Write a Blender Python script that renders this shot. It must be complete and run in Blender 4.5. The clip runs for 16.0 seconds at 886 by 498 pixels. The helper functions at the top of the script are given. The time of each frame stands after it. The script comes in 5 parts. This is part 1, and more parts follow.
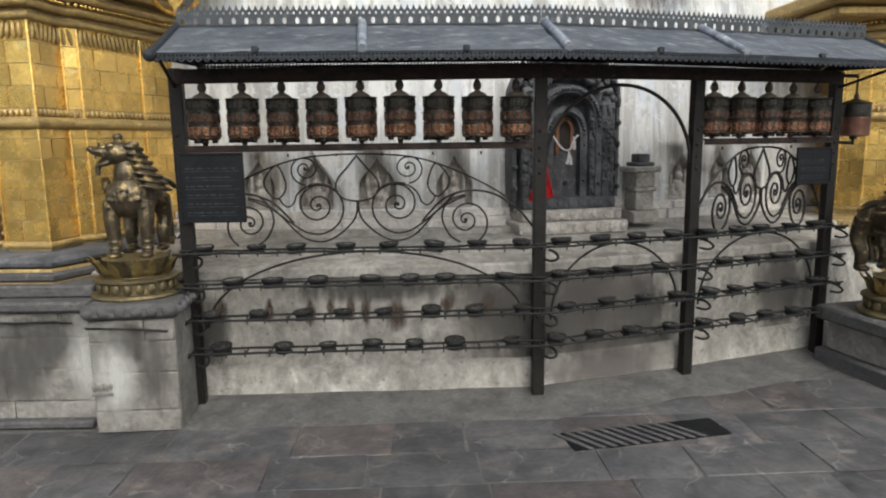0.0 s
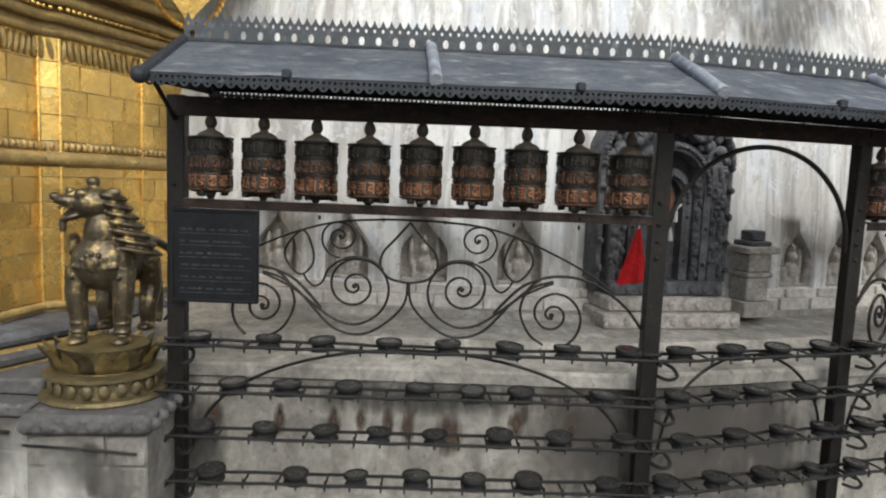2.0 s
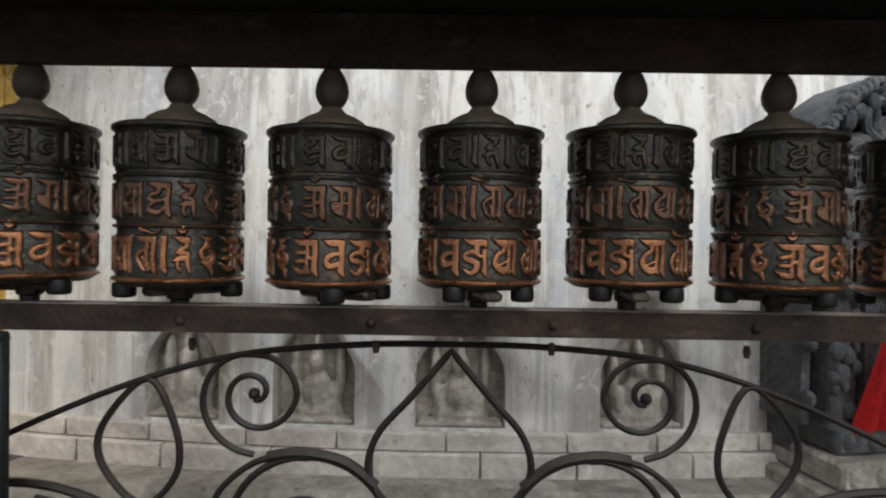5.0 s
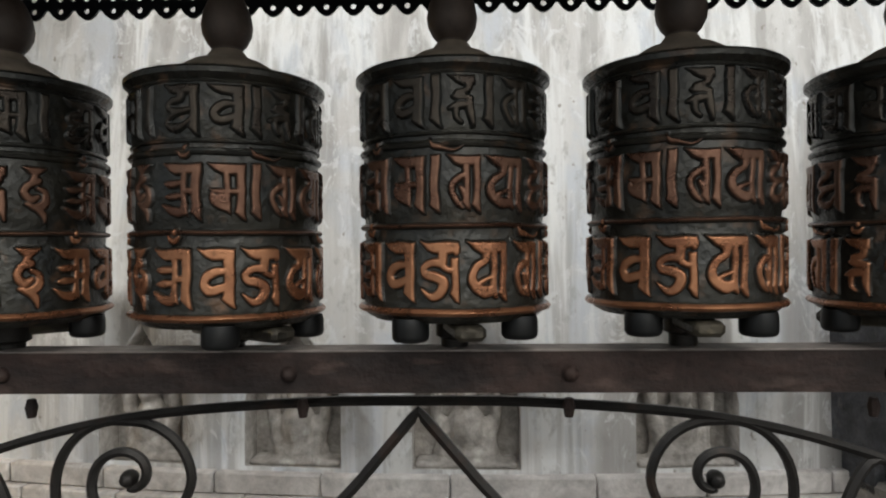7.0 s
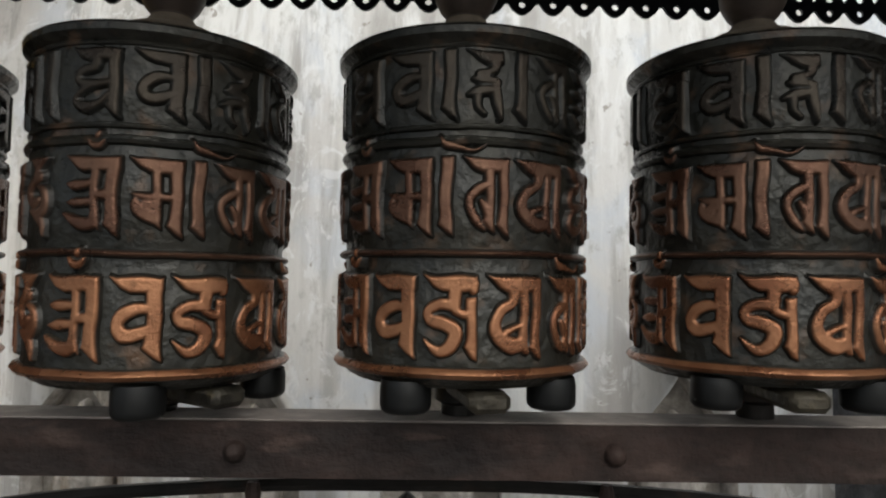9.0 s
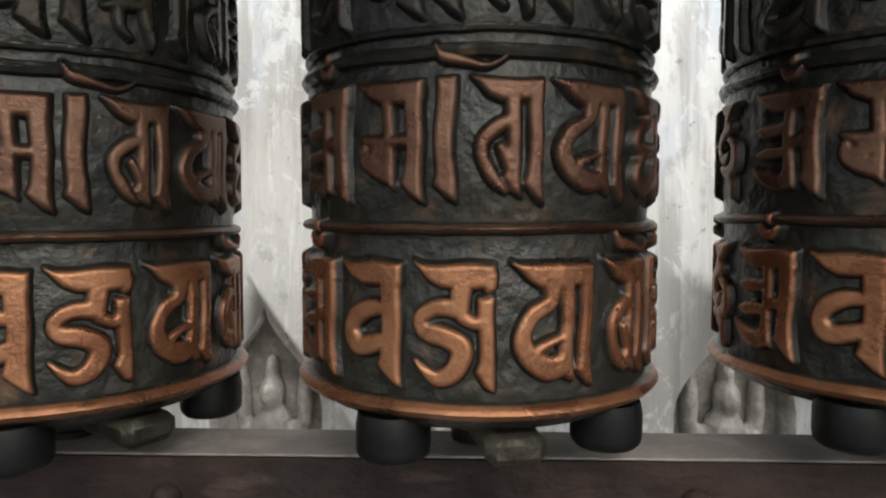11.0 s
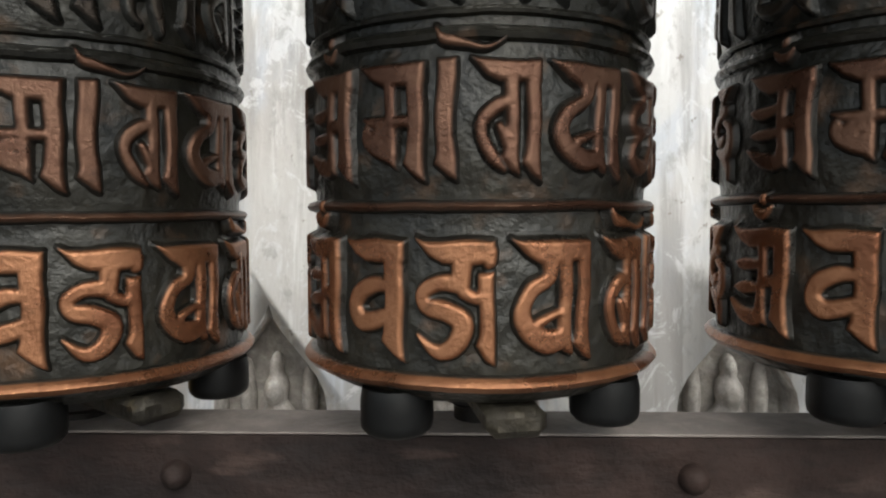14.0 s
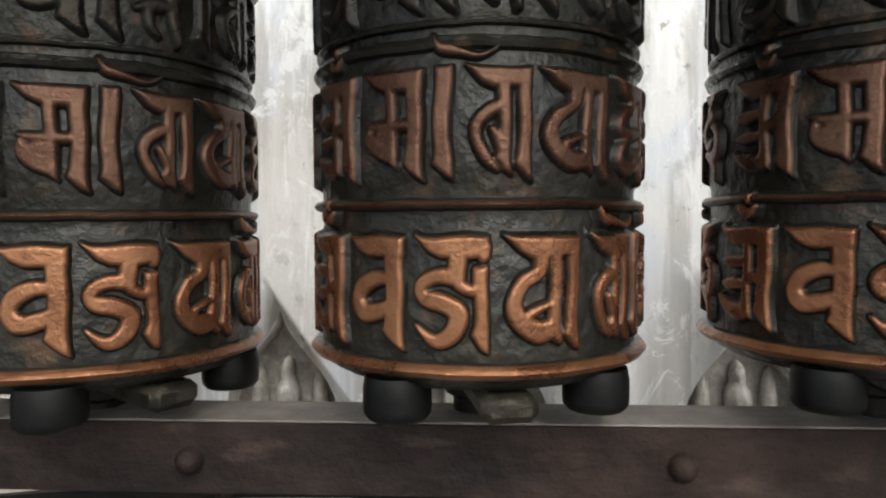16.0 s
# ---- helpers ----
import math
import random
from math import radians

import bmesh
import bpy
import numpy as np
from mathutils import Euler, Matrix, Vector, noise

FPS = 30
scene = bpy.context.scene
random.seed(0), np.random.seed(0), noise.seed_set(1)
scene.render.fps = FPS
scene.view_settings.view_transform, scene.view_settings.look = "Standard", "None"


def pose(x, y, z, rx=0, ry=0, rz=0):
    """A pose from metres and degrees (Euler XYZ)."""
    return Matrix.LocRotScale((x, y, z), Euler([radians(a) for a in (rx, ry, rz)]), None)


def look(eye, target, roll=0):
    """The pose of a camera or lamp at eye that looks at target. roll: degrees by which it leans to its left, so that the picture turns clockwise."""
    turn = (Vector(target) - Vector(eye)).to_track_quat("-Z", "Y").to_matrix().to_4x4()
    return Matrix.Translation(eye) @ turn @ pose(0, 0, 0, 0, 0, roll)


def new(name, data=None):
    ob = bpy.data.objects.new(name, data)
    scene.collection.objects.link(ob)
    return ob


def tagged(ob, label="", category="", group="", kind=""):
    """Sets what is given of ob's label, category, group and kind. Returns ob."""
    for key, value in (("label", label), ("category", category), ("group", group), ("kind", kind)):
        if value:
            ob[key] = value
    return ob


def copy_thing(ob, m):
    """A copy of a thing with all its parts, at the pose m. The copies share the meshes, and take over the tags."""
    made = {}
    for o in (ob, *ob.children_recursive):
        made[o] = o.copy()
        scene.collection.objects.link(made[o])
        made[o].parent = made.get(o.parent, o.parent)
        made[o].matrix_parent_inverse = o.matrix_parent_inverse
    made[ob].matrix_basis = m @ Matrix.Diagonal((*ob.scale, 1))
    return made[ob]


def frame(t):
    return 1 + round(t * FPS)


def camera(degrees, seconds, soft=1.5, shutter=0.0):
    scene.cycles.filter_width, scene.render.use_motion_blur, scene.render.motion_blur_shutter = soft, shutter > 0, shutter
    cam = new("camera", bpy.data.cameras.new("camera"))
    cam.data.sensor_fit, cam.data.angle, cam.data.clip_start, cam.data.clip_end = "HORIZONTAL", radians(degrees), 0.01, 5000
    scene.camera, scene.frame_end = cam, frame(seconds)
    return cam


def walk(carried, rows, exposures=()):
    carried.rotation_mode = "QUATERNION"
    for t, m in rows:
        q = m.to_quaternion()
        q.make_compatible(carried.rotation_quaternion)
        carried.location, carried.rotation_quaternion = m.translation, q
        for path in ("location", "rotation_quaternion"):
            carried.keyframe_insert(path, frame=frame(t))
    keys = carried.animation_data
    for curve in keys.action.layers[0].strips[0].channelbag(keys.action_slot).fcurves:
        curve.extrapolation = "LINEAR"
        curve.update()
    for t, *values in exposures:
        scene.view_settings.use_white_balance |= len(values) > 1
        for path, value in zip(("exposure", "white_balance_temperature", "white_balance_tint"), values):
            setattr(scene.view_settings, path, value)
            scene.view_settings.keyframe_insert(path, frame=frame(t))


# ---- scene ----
cam = camera(67.9, 16.0, soft=2.0, shutter=0.4)
PATH = [
    (0, (-0.106, -0.501, 1.514), (-0.032, 1.471, 1.189), -0.8),
    (0.5, (-0.231, -0.386, 1.502), (-0.17, 1.587, 1.182), -1.0),
    (1, (-0.36, -0.174, 1.561), (-0.278, 1.795, 1.221), -2.0),
    (1.5, (-0.373, 0.124, 1.581), (-0.292, 2.112, 1.378), 0.1),
    (2, (-0.359, 0.488, 1.615), (-0.319, 2.477, 1.409), 2.3),
    (2.5, (-0.381, 0.853, 1.59), (-0.361, 2.847, 1.436), 1.1),
    (3, (-0.436, 1.216, 1.593), (-0.433, 3.209, 1.426), 0.6),
    (3.5, (-0.455, 1.51, 1.59), (-0.484, 3.505, 1.446), 0.8),
    (4, (-0.433, 1.837, 1.608), (-0.477, 3.835, 1.516), 1.3),
    (4.5, (-0.475, 2.077, 1.601), (-0.447, 4.076, 1.563), 1.1),
    (7, (-0.400, 2.571, 1.600), (-0.454, 4.570, 1.586), -0.5),
    (7.5, (-0.428, 2.605, 1.591), (-0.441, 4.601, 1.726), -1.1),
    (8, (-0.441, 2.644, 1.573), (-0.369, 4.630, 1.801), 0.4),
    (10.5, (-0.415, 2.824, 1.648), (-0.433, 4.818, 1.492), 1.2),
    (11, (-0.415, 2.854, 1.623), (-0.467, 4.849, 1.501), 0.1),
    (11.5, (-0.410, 2.857, 1.617), (-0.471, 4.852, 1.482), 0.1),
    (12, (-0.411, 2.856, 1.613), (-0.474, 4.850, 1.484), 0.2),
    (12.5, (-0.415, 2.848, 1.616), (-0.483, 4.843, 1.501), -0.2),
    (13, (-0.416, 2.844, 1.616), (-0.482, 4.840, 1.508), -0.2),
    (13.5, (-0.415, 2.845, 1.616), (-0.473, 4.842, 1.519), -0.2),
    (14, (-0.414, 2.846, 1.614), (-0.476, 4.842, 1.495), -0.2),
    (14.5, (-0.411, 2.845, 1.610), (-0.486, 4.841, 1.496), -0.2),
    (15, (-0.410, 2.841, 1.607), (-0.489, 4.835, 1.483), -0.8),
    (15.5, (-0.407, 2.833, 1.609), (-0.491, 4.829, 1.501), -0.5),
    (16, (-0.407, 2.829, 1.609), (-0.506, 4.824, 1.519), -0.2),
]
EXPOSURES = [(t, stops, 6450, 5) for t, stops in ((0, 0.12), (3.0, 0.15), (3.8, 0.1), (4.5, -0.12), (7.0, -0.12), (8.0, -0.22), (10.5, 0.25), (12.0, 0.36), (16.0, 0.36))]
walk(cam, [(t, look(eye, target, roll)) for t, eye, target, roll in PATH], EXPOSURES)

# ---- sky, sun ----
world = bpy.data.worlds.new("sky")
scene.world = world
world.use_nodes = True
wn = world.node_tree
sky = wn.nodes.new("ShaderNodeTexSky")
sky.sky_type, sky.sun_disc = "NISHITA", False
sky.sun_elevation, sky.sun_rotation = radians(47), radians(163)
sky.air_density, sky.dust_density = 1.0, 4.0
back = wn.nodes["Background"]
veil = wn.nodes.new("ShaderNodeHueSaturation")
veil.inputs["Saturation"].default_value = 0.45
wn.links.new(sky.outputs[0], veil.inputs["Color"])
wn.links.new(veil.outputs[0], back.inputs[0])
back.inputs[1].default_value = 0.21
sun = new("sun", bpy.data.lights.new("sun", "SUN"))
sun.data.energy, sun.data.angle, sun.data.color = 1.35, radians(50), (1.0, 0.97, 0.93)
sun.matrix_world = look((2, -6.4, 7.2), (0, 0, 0))


# ---- materials ----
def material(name, base, rough=0.6, metal=0.0, dark=None, scale=6.0, amount=0.6, bump=0.15, fine=60.0,
             stretch=(1, 1, 1), second=None, spots=0.5, vary=0.0, rough_spread=0.15, mid=0.5, specks=0.0, spec=0.5):
    """Two-scale noise material: base mixed with dark by large noise, with second colour in worn spots, fine relief."""
    m = bpy.data.materials.new(name)
    m.use_nodes = True
    nt = m.node_tree
    n, link = nt.nodes.new, nt.links.new
    bsdf = nt.nodes["Principled BSDF"]
    co = n("ShaderNodeTexCoord")
    mp = n("ShaderNodeMapping")
    mp.inputs["Scale"].default_value = stretch
    geo = n("ShaderNodeNewGeometry")
    link(geo.outputs["Position"], mp.inputs["Vector"])
    big = n("ShaderNodeTexNoise")
    big.inputs["Scale"].default_value, big.inputs["Detail"].default_value, big.inputs["Roughness"].default_value = scale, 8, 0.65
    link(mp.outputs[0], big.inputs["Vector"])
    small = n("ShaderNodeTexNoise")
    small.inputs["Scale"].default_value, small.inputs["Detail"].default_value = fine, 6
    link(geo.outputs["Position"], small.inputs["Vector"])
    ramp = n("ShaderNodeValToRGB")
    ramp.color_ramp.elements[0].position, ramp.color_ramp.elements[1].position = 0.36, 0.64
    link(big.outputs[0], ramp.inputs[0])
    dark = dark or tuple(c * 0.45 for c in base)
    mix = n("ShaderNodeMix")
    mix.data_type = "RGBA"
    mix.inputs[6].default_value, mix.inputs[7].default_value = (*dark, 1), (*base, 1)
    ma = n("ShaderNodeMath")
    ma.operation = "MULTIPLY_ADD"
    ma.inputs[1].default_value, ma.inputs[2].default_value = amount, 1 - amount
    link(ramp.outputs[0], ma.inputs[0])
    link(ma.outputs[0], mix.inputs[0])
    colour = mix.outputs[2]
    if second:
        n2 = n("ShaderNodeTexNoise")
        n2.inputs["Scale"].default_value, n2.inputs["Detail"].default_value = scale * 2.3, 10
        link(mp.outputs[0], n2.inputs["Vector"])
        r2 = n("ShaderNodeValToRGB")
        r2.color_ramp.elements[0].position, r2.color_ramp.elements[1].position = 1 - spots, min(1.0, 1 - spots + 0.16)
        link(n2.outputs[0], r2.inputs[0])
        mix2 = n("ShaderNodeMix")
        mix2.data_type = "RGBA"
        link(r2.outputs[0], mix2.inputs[0])
        link(colour, mix2.inputs[6])
        mix2.inputs[7].default_value = (*second, 1)
        colour = mix2.outputs[2]
    grain = n("ShaderNodeMix")
    grain.data_type, grain.blend_type = "RGBA", "MULTIPLY"
    grain.inputs[0].default_value = 0.35
    link(colour, grain.inputs[6])
    gr = n("ShaderNodeValToRGB")
    gr.color_ramp.elements[0].color, gr.color_ramp.elements[0].position = (0.55, 0.55, 0.55, 1), 0.3
    gr.color_ramp.elements[1].color, gr.color_ramp.elements[1].position = (1.15, 1.15, 1.15, 1), 0.7
    link(small.outputs[0], gr.inputs[0])
    link(gr.outputs[0], grain.inputs[7])
    colour = grain.outputs[2]
    if mid:
        n3 = n("ShaderNodeTexNoise")
        n3.inputs["Scale"].default_value, n3.inputs["Detail"].default_value, n3.inputs["Roughness"].default_value = math.sqrt(scale * fine), 12, 0.75
        n3.inputs["Distortion"].default_value = 0.6
        link(mp.outputs[0] if stretch[2] < 1 else geo.outputs["Position"], n3.inputs["Vector"])
        r3 = n("ShaderNodeValToRGB")
        r3.color_ramp.elements[0].color, r3.color_ramp.elements[0].position = (0.45, 0.45, 0.45, 1), 0.34
        r3.color_ramp.elements[1].color, r3.color_ramp.elements[1].position = (1.2, 1.2, 1.2, 1), 0.62
        link(n3.outputs[0], r3.inputs[0])
        m3 = n("ShaderNodeMix")
        m3.data_type, m3.blend_type = "RGBA", "MULTIPLY"
        m3.inputs[0].default_value = mid
        link(colour, m3.inputs[6])
        link(r3.outputs[0], m3.inputs[7])
        colour = m3.outputs[2]
    if specks:
        vo = n("ShaderNodeTexVoronoi")
        vo.inputs["Scale"].default_value = fine * 0.5
        link(geo.outputs["Position"], vo.inputs["Vector"])
        r4 = n("ShaderNodeValToRGB")
        r4.color_ramp.elements[0].color, r4.color_ramp.elements[0].position = (0.35, 0.33, 0.3, 1), 0.06
        r4.color_ramp.elements[1].color, r4.color_ramp.elements[1].position = (1, 1, 1, 1), 0.2
        link(vo.outputs["Distance"], r4.inputs[0])
        m4 = n("ShaderNodeMix")
        m4.data_type, m4.blend_type = "RGBA", "MULTIPLY"
        m4.inputs[0].default_value = specks
        link(colour, m4.inputs[6])
        link(r4.outputs[0], m4.inputs[7])
        colour = m4.outputs[2]
    bsdf.inputs["Specular IOR Level"].default_value = spec
    if vary:
        info = n("ShaderNodeObjectInfo")
        hsv = n("ShaderNodeHueSaturation")
        mr = n("ShaderNodeMapRange")
        mr.inputs[3].default_value, mr.inputs[4].default_value = 1 - vary, 1 + vary
        link(info.outputs["Random"], mr.inputs[0])
        link(mr.outputs[0], hsv.inputs["Value"])
        link(colour, hsv.inputs["Color"])
        colour = hsv.outputs[0]
    link(colour, bsdf.inputs["Base Color"])
    rr = n("ShaderNodeMapRange")
    rr.inputs[3].default_value, rr.inputs[4].default_value = max(0.05, rough - rough_spread), min(1, rough + rough_spread)
    link(big.outputs[0], rr.inputs[0])
    link(rr.outputs[0], bsdf.inputs["Roughness"])
    bsdf.inputs["Metallic"].default_value = metal
    bm_ = n("ShaderNodeBump")
    bm_.inputs["Strength"].default_value, bm_.inputs["Distance"].default_value = bump, 0.01
    add = n("ShaderNodeMath")
    add.operation = "ADD"
    link(small.outputs[0], add.inputs[0])
    link(big.outputs[0], add.inputs[1])
    link(add.outputs[0], bm_.inputs["Height"])
    link(bm_.outputs[0], bsdf.inputs["Normal"])
    return m


IRON = material("black_iron", (0.022, 0.019, 0.017), 0.5, 0.4, dark=(0.012, 0.012, 0.012), scale=9, second=(0.05, 0.03, 0.022), spots=0.38, bump=0.2, spec=0.25)
RUSTY = material("brown_iron", (0.036, 0.022, 0.018), 0.68, 0.0, dark=(0.013, 0.0095, 0.0088), scale=7, amount=0.95, second=(0.075, 0.05, 0.041), spots=0.4, bump=0.4, spec=0.2, mid=0.75, stretch=(1, 3, 3))
DUSTY_IRON = material("dusty_iron", (0.27, 0.235, 0.215), 0.7, 0.05, dark=(0.12, 0.1, 0.09), scale=11, amount=0.85, second=(0.28, 0.255, 0.24), spots=0.4, bump=0.3)
SOOT = material("sooty_iron", (0.02, 0.02, 0.02), 0.7, 0.2, scale=14, second=(0.06, 0.056, 0.052), spots=0.36, bump=0.4, spec=0.25)
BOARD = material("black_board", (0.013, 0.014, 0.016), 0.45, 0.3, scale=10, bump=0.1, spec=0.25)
PATINA = material("dark_copper", (0.03, 0.027, 0.02), 0.32, 0.3, dark=(0.011, 0.0115, 0.01), scale=20, amount=0.95, second=(0.1, 0.058, 0.034), spots=0.43, bump=0.26, fine=110, spec=0.45, mid=0.75)
RED_COPPER = material("reddened_copper", (0.2, 0.085, 0.055), 0.45, 0.5, dark=(0.09, 0.045, 0.035), scale=9, amount=0.9, second=(0.05, 0.035, 0.03), spots=0.4, bump=0.2)
KNOBWOOD = material("brown_finial", (0.07, 0.05, 0.04), 0.6, 0.1, scale=25, bump=0.1)
CAPSTONE = material("dusty_cap", (0.2, 0.16, 0.12), 0.8, 0.0, scale=25, bump=0.15)
RUBBER = material("black_rubber", (0.006, 0.0062, 0.0062), 0.45, 0.0, scale=30, bump=0.05, spec=0.25)
ROOF = material("grey_roof_sheet", (0.28, 0.3, 0.34), 0.55, 0.15, dark=(0.12, 0.135, 0.17), scale=4.2, amount=0.95, second=(0.5, 0.51, 0.53), spots=0.44, bump=0.2, stretch=(1, 2.5, 2.5))
# near-black: soot and the shade under the roof in one colour
SOFFIT = material("sooty_shaded_underside", (0.014, 0.013, 0.013), 0.8, 0.0, scale=8, bump=0.2, spec=0.25)
TRIM = material("blackened_trim", (0.04, 0.044, 0.052), 0.6, 0.3, scale=10, second=(0.1, 0.1, 0.11), spots=0.4, bump=0.2, spec=0.25)
CREST = material("grey_crest", (0.07, 0.078, 0.088), 0.6, 0.4, scale=8, second=(0.14, 0.15, 0.16), spots=0.42, bump=0.2)


def whitewash(name):
    """Limewashed plaster: soft grey blotches, bluish patches, long drips of dirty water, chips and a hand-smeared relief."""
    m = bpy.data.materials.new(name)
    m.use_nodes = True
    nt = m.node_tree
    n, link = nt.nodes.new, nt.links.new
    bsdf = nt.nodes["Principled BSDF"]
    geo = n("ShaderNodeNewGeometry")

    def cloud(scale, stretch=(1, 1, 1), detail=6, rough=0.6, twist=0.0):
        mp = n("ShaderNodeMapping")
        mp.inputs["Scale"].default_value = stretch
        link(geo.outputs["Position"], mp.inputs["Vector"])
        t = n("ShaderNodeTexNoise")
        t.inputs["Scale"].default_value, t.inputs["Detail"].default_value, t.inputs["Roughness"].default_value, t.inputs["Distortion"].default_value = scale, detail, rough, twist
        link(mp.outputs[0], t.inputs["Vector"])
        return t.outputs[0]

    def over(below, colour, height, lo, hi, most):
        r = n("ShaderNodeMapRange")
        r.interpolation_type = "SMOOTHSTEP"
        for k, v in enumerate((lo, hi, 0.0, most)):
            r.inputs[1 + k].default_value = v
        link(height, r.inputs[0])
        x = n("ShaderNodeMix")
        x.data_type = "RGBA"
        link(r.outputs[0], x.inputs[0])
        link(below, x.inputs[6])
        x.inputs[7].default_value = (*colour, 1)
        return x.outputs[2]

    base = n("ShaderNodeRGB")
    base.outputs[0].default_value = (0.58, 0.572, 0.56, 1)
    fine = cloud(26, (1, 1, 0.5), 8, 0.7)
    drips = cloud(17, (1, 1, 0.03), 5, 0.55, 0.3)
    c = over(base.outputs[0], (0.4, 0.38, 0.36), cloud(1.6, (1.6, 1.6, 0.5), 6, 0.6), 0.4, 0.66, 0.75)
    c = over(c, (0.46, 0.5, 0.56), cloud(4.2, (1, 1, 0.6), 5, 0.6, 0.6), 0.46, 0.62, 0.65)
    c = over(c, (0.27, 0.255, 0.24), cloud(6.5, (1, 1, 0.05), 4, 0.5, 0.4), 0.5, 0.66, 0.7)
    c = over(c, (0.68, 0.68, 0.672), cloud(11, (1, 1, 0.06), 6, 0.65, 0.3), 0.5, 0.62, 0.75)
    c = over(c, (0.3, 0.285, 0.27), drips, 0.5, 0.63, 0.65)
    c = over(c, (0.64, 0.645, 0.65), cloud(13, (1, 1, 0.7), 9, 0.75, 1.2), 0.54, 0.6, 0.6)
    c = over(c, (0.3, 0.29, 0.275), fine, 0.52, 0.68, 0.6)
    c = over(c, (0.2, 0.17, 0.14), cloud(38, (1, 1, 0.8), 3, 0.5), 0.68, 0.74, 0.7)
    link(c, bsdf.inputs["Base Color"])
    bsdf.inputs["Roughness"].default_value = 0.9
    add = n("ShaderNodeMath")
    add.operation = "ADD"
    link(fine, add.inputs[0])
    link(drips, add.inputs[1])
    bump = n("ShaderNodeBump")
    bump.inputs["Strength"].default_value, bump.inputs["Distance"].default_value = 0.3, 0.01
    link(add.outputs[0], bump.inputs["Height"])
    link(bump.outputs[0], bsdf.inputs["Normal"])
    return m


WHITEWASH = whitewash("streaked_whitewash")
NICHE = material("grey_niche_stone", (0.42, 0.39, 0.36), 0.9, 0.0, dark=(0.19, 0.17, 0.155), scale=9, second=(0.55, 0.53, 0.5), spots=0.4, bump=0.5, mid=0.7)
PLINTH = material("stained_plaster", (0.41, 0.385, 0.352), 0.9, 0.0, dark=(0.2, 0.185, 0.165), scale=2.6, amount=0.8, stretch=(1, 1, 0.7), second=(0.56, 0.54, 0.5), spots=0.4, bump=0.4, fine=35, specks=0.6, mid=0.85)
LIMED = material("limed_block", (0.68, 0.645, 0.615), 0.9, 0.0, dark=(0.46, 0.425, 0.4), scale=4, amount=0.85, second=(0.62, 0.6, 0.57), spots=0.4, bump=0.5, fine=38, vary=0.08, specks=0.3, mid=0.6)
STONE = material("grey_block", (0.23, 0.215, 0.195), 0.9, 0.0, dark=(0.1, 0.093, 0.085), scale=3.5, amount=0.8, second=(0.34, 0.325, 0.3), spots=0.4, bump=0.45, fine=40, vary=0.15, specks=0.4, mid=0.7)
CARVED = material("dark_carved_stone", (0.12, 0.122, 0.133), 0.8, 0.0, dark=(0.036, 0.037, 0.043), scale=9, amount=0.9, second=(0.2, 0.187, 0.178), spots=0.38, bump=0.6, mid=0.75)
SLATE = material("dark_slab_stone", (0.09, 0.085, 0.085), 0.8, 0.0, dark=(0.04, 0.04, 0.042), scale=7, second=(0.16, 0.15, 0.14), spots=0.4, bump=0.5, mid=0.7)


def flagstone(name, base, warm, dark, vary):
    """Foot-worn flagstone: warm and dark clouds, pits, and pale scratched veins that wander across it."""
    m = material(name, base, 0.62, 0.0, dark=dark, scale=2.1, amount=0.95, second=warm, spots=0.44, bump=0.55, fine=30, vary=vary, specks=0.35, mid=0.85)
    nt = m.node_tree
    n, link = nt.nodes.new, nt.links.new
    bsdf = nt.nodes["Principled BSDF"]
    below = bsdf.inputs["Base Color"].links[0].from_socket
    geo = n("ShaderNodeNewGeometry")
    bend = n("ShaderNodeTexNoise")
    bend.inputs["Scale"].default_value, bend.inputs["Detail"].default_value = 3.0, 5
    link(geo.outputs["Position"], bend.inputs["Vector"])
    shift = n("ShaderNodeVectorMath")
    shift.operation = "MULTIPLY_ADD"
    link(bend.outputs["Color"], shift.inputs[0])
    shift.inputs[1].default_value = (0.5, 0.5, 0)
    link(geo.outputs["Position"], shift.inputs[2])
    cell = n("ShaderNodeTexVoronoi")
    cell.feature = "DISTANCE_TO_EDGE"
    cell.inputs["Scale"].default_value = 3.2
    link(shift.outputs[0], cell.inputs["Vector"])
    vein = n("ShaderNodeMapRange")
    vein.inputs[1].default_value, vein.inputs[2].default_value, vein.inputs[3].default_value, vein.inputs[4].default_value = 0.0, 0.02, 1.0, 0.0
    link(cell.outputs["Distance"], vein.inputs[0])
    mask = n("ShaderNodeTexNoise")
    mask.inputs["Scale"].default_value, mask.inputs["Detail"].default_value = 5.0, 6
    link(geo.outputs["Position"], mask.inputs["Vector"])
    some = n("ShaderNodeMapRange")
    some.inputs[1].default_value, some.inputs[2].default_value, some.inputs[4].default_value = 0.48, 0.62, 0.55
    link(mask.outputs[0], some.inputs[0])
    fac = n("ShaderNodeMath")
    fac.operation = "MULTIPLY"
    link(vein.outputs[0], fac.inputs[0])
    link(some.outputs[0], fac.inputs[1])
    mix = n("ShaderNodeMix")
    mix.data_type = "RGBA"
    link(fac.outputs[0], mix.inputs[0])
    link(below, mix.inputs[6])
    mix.inputs[7].default_value = (0.27, 0.255, 0.24, 1)
    link(mix.outputs[2], bsdf.inputs["Base Color"])
    return m


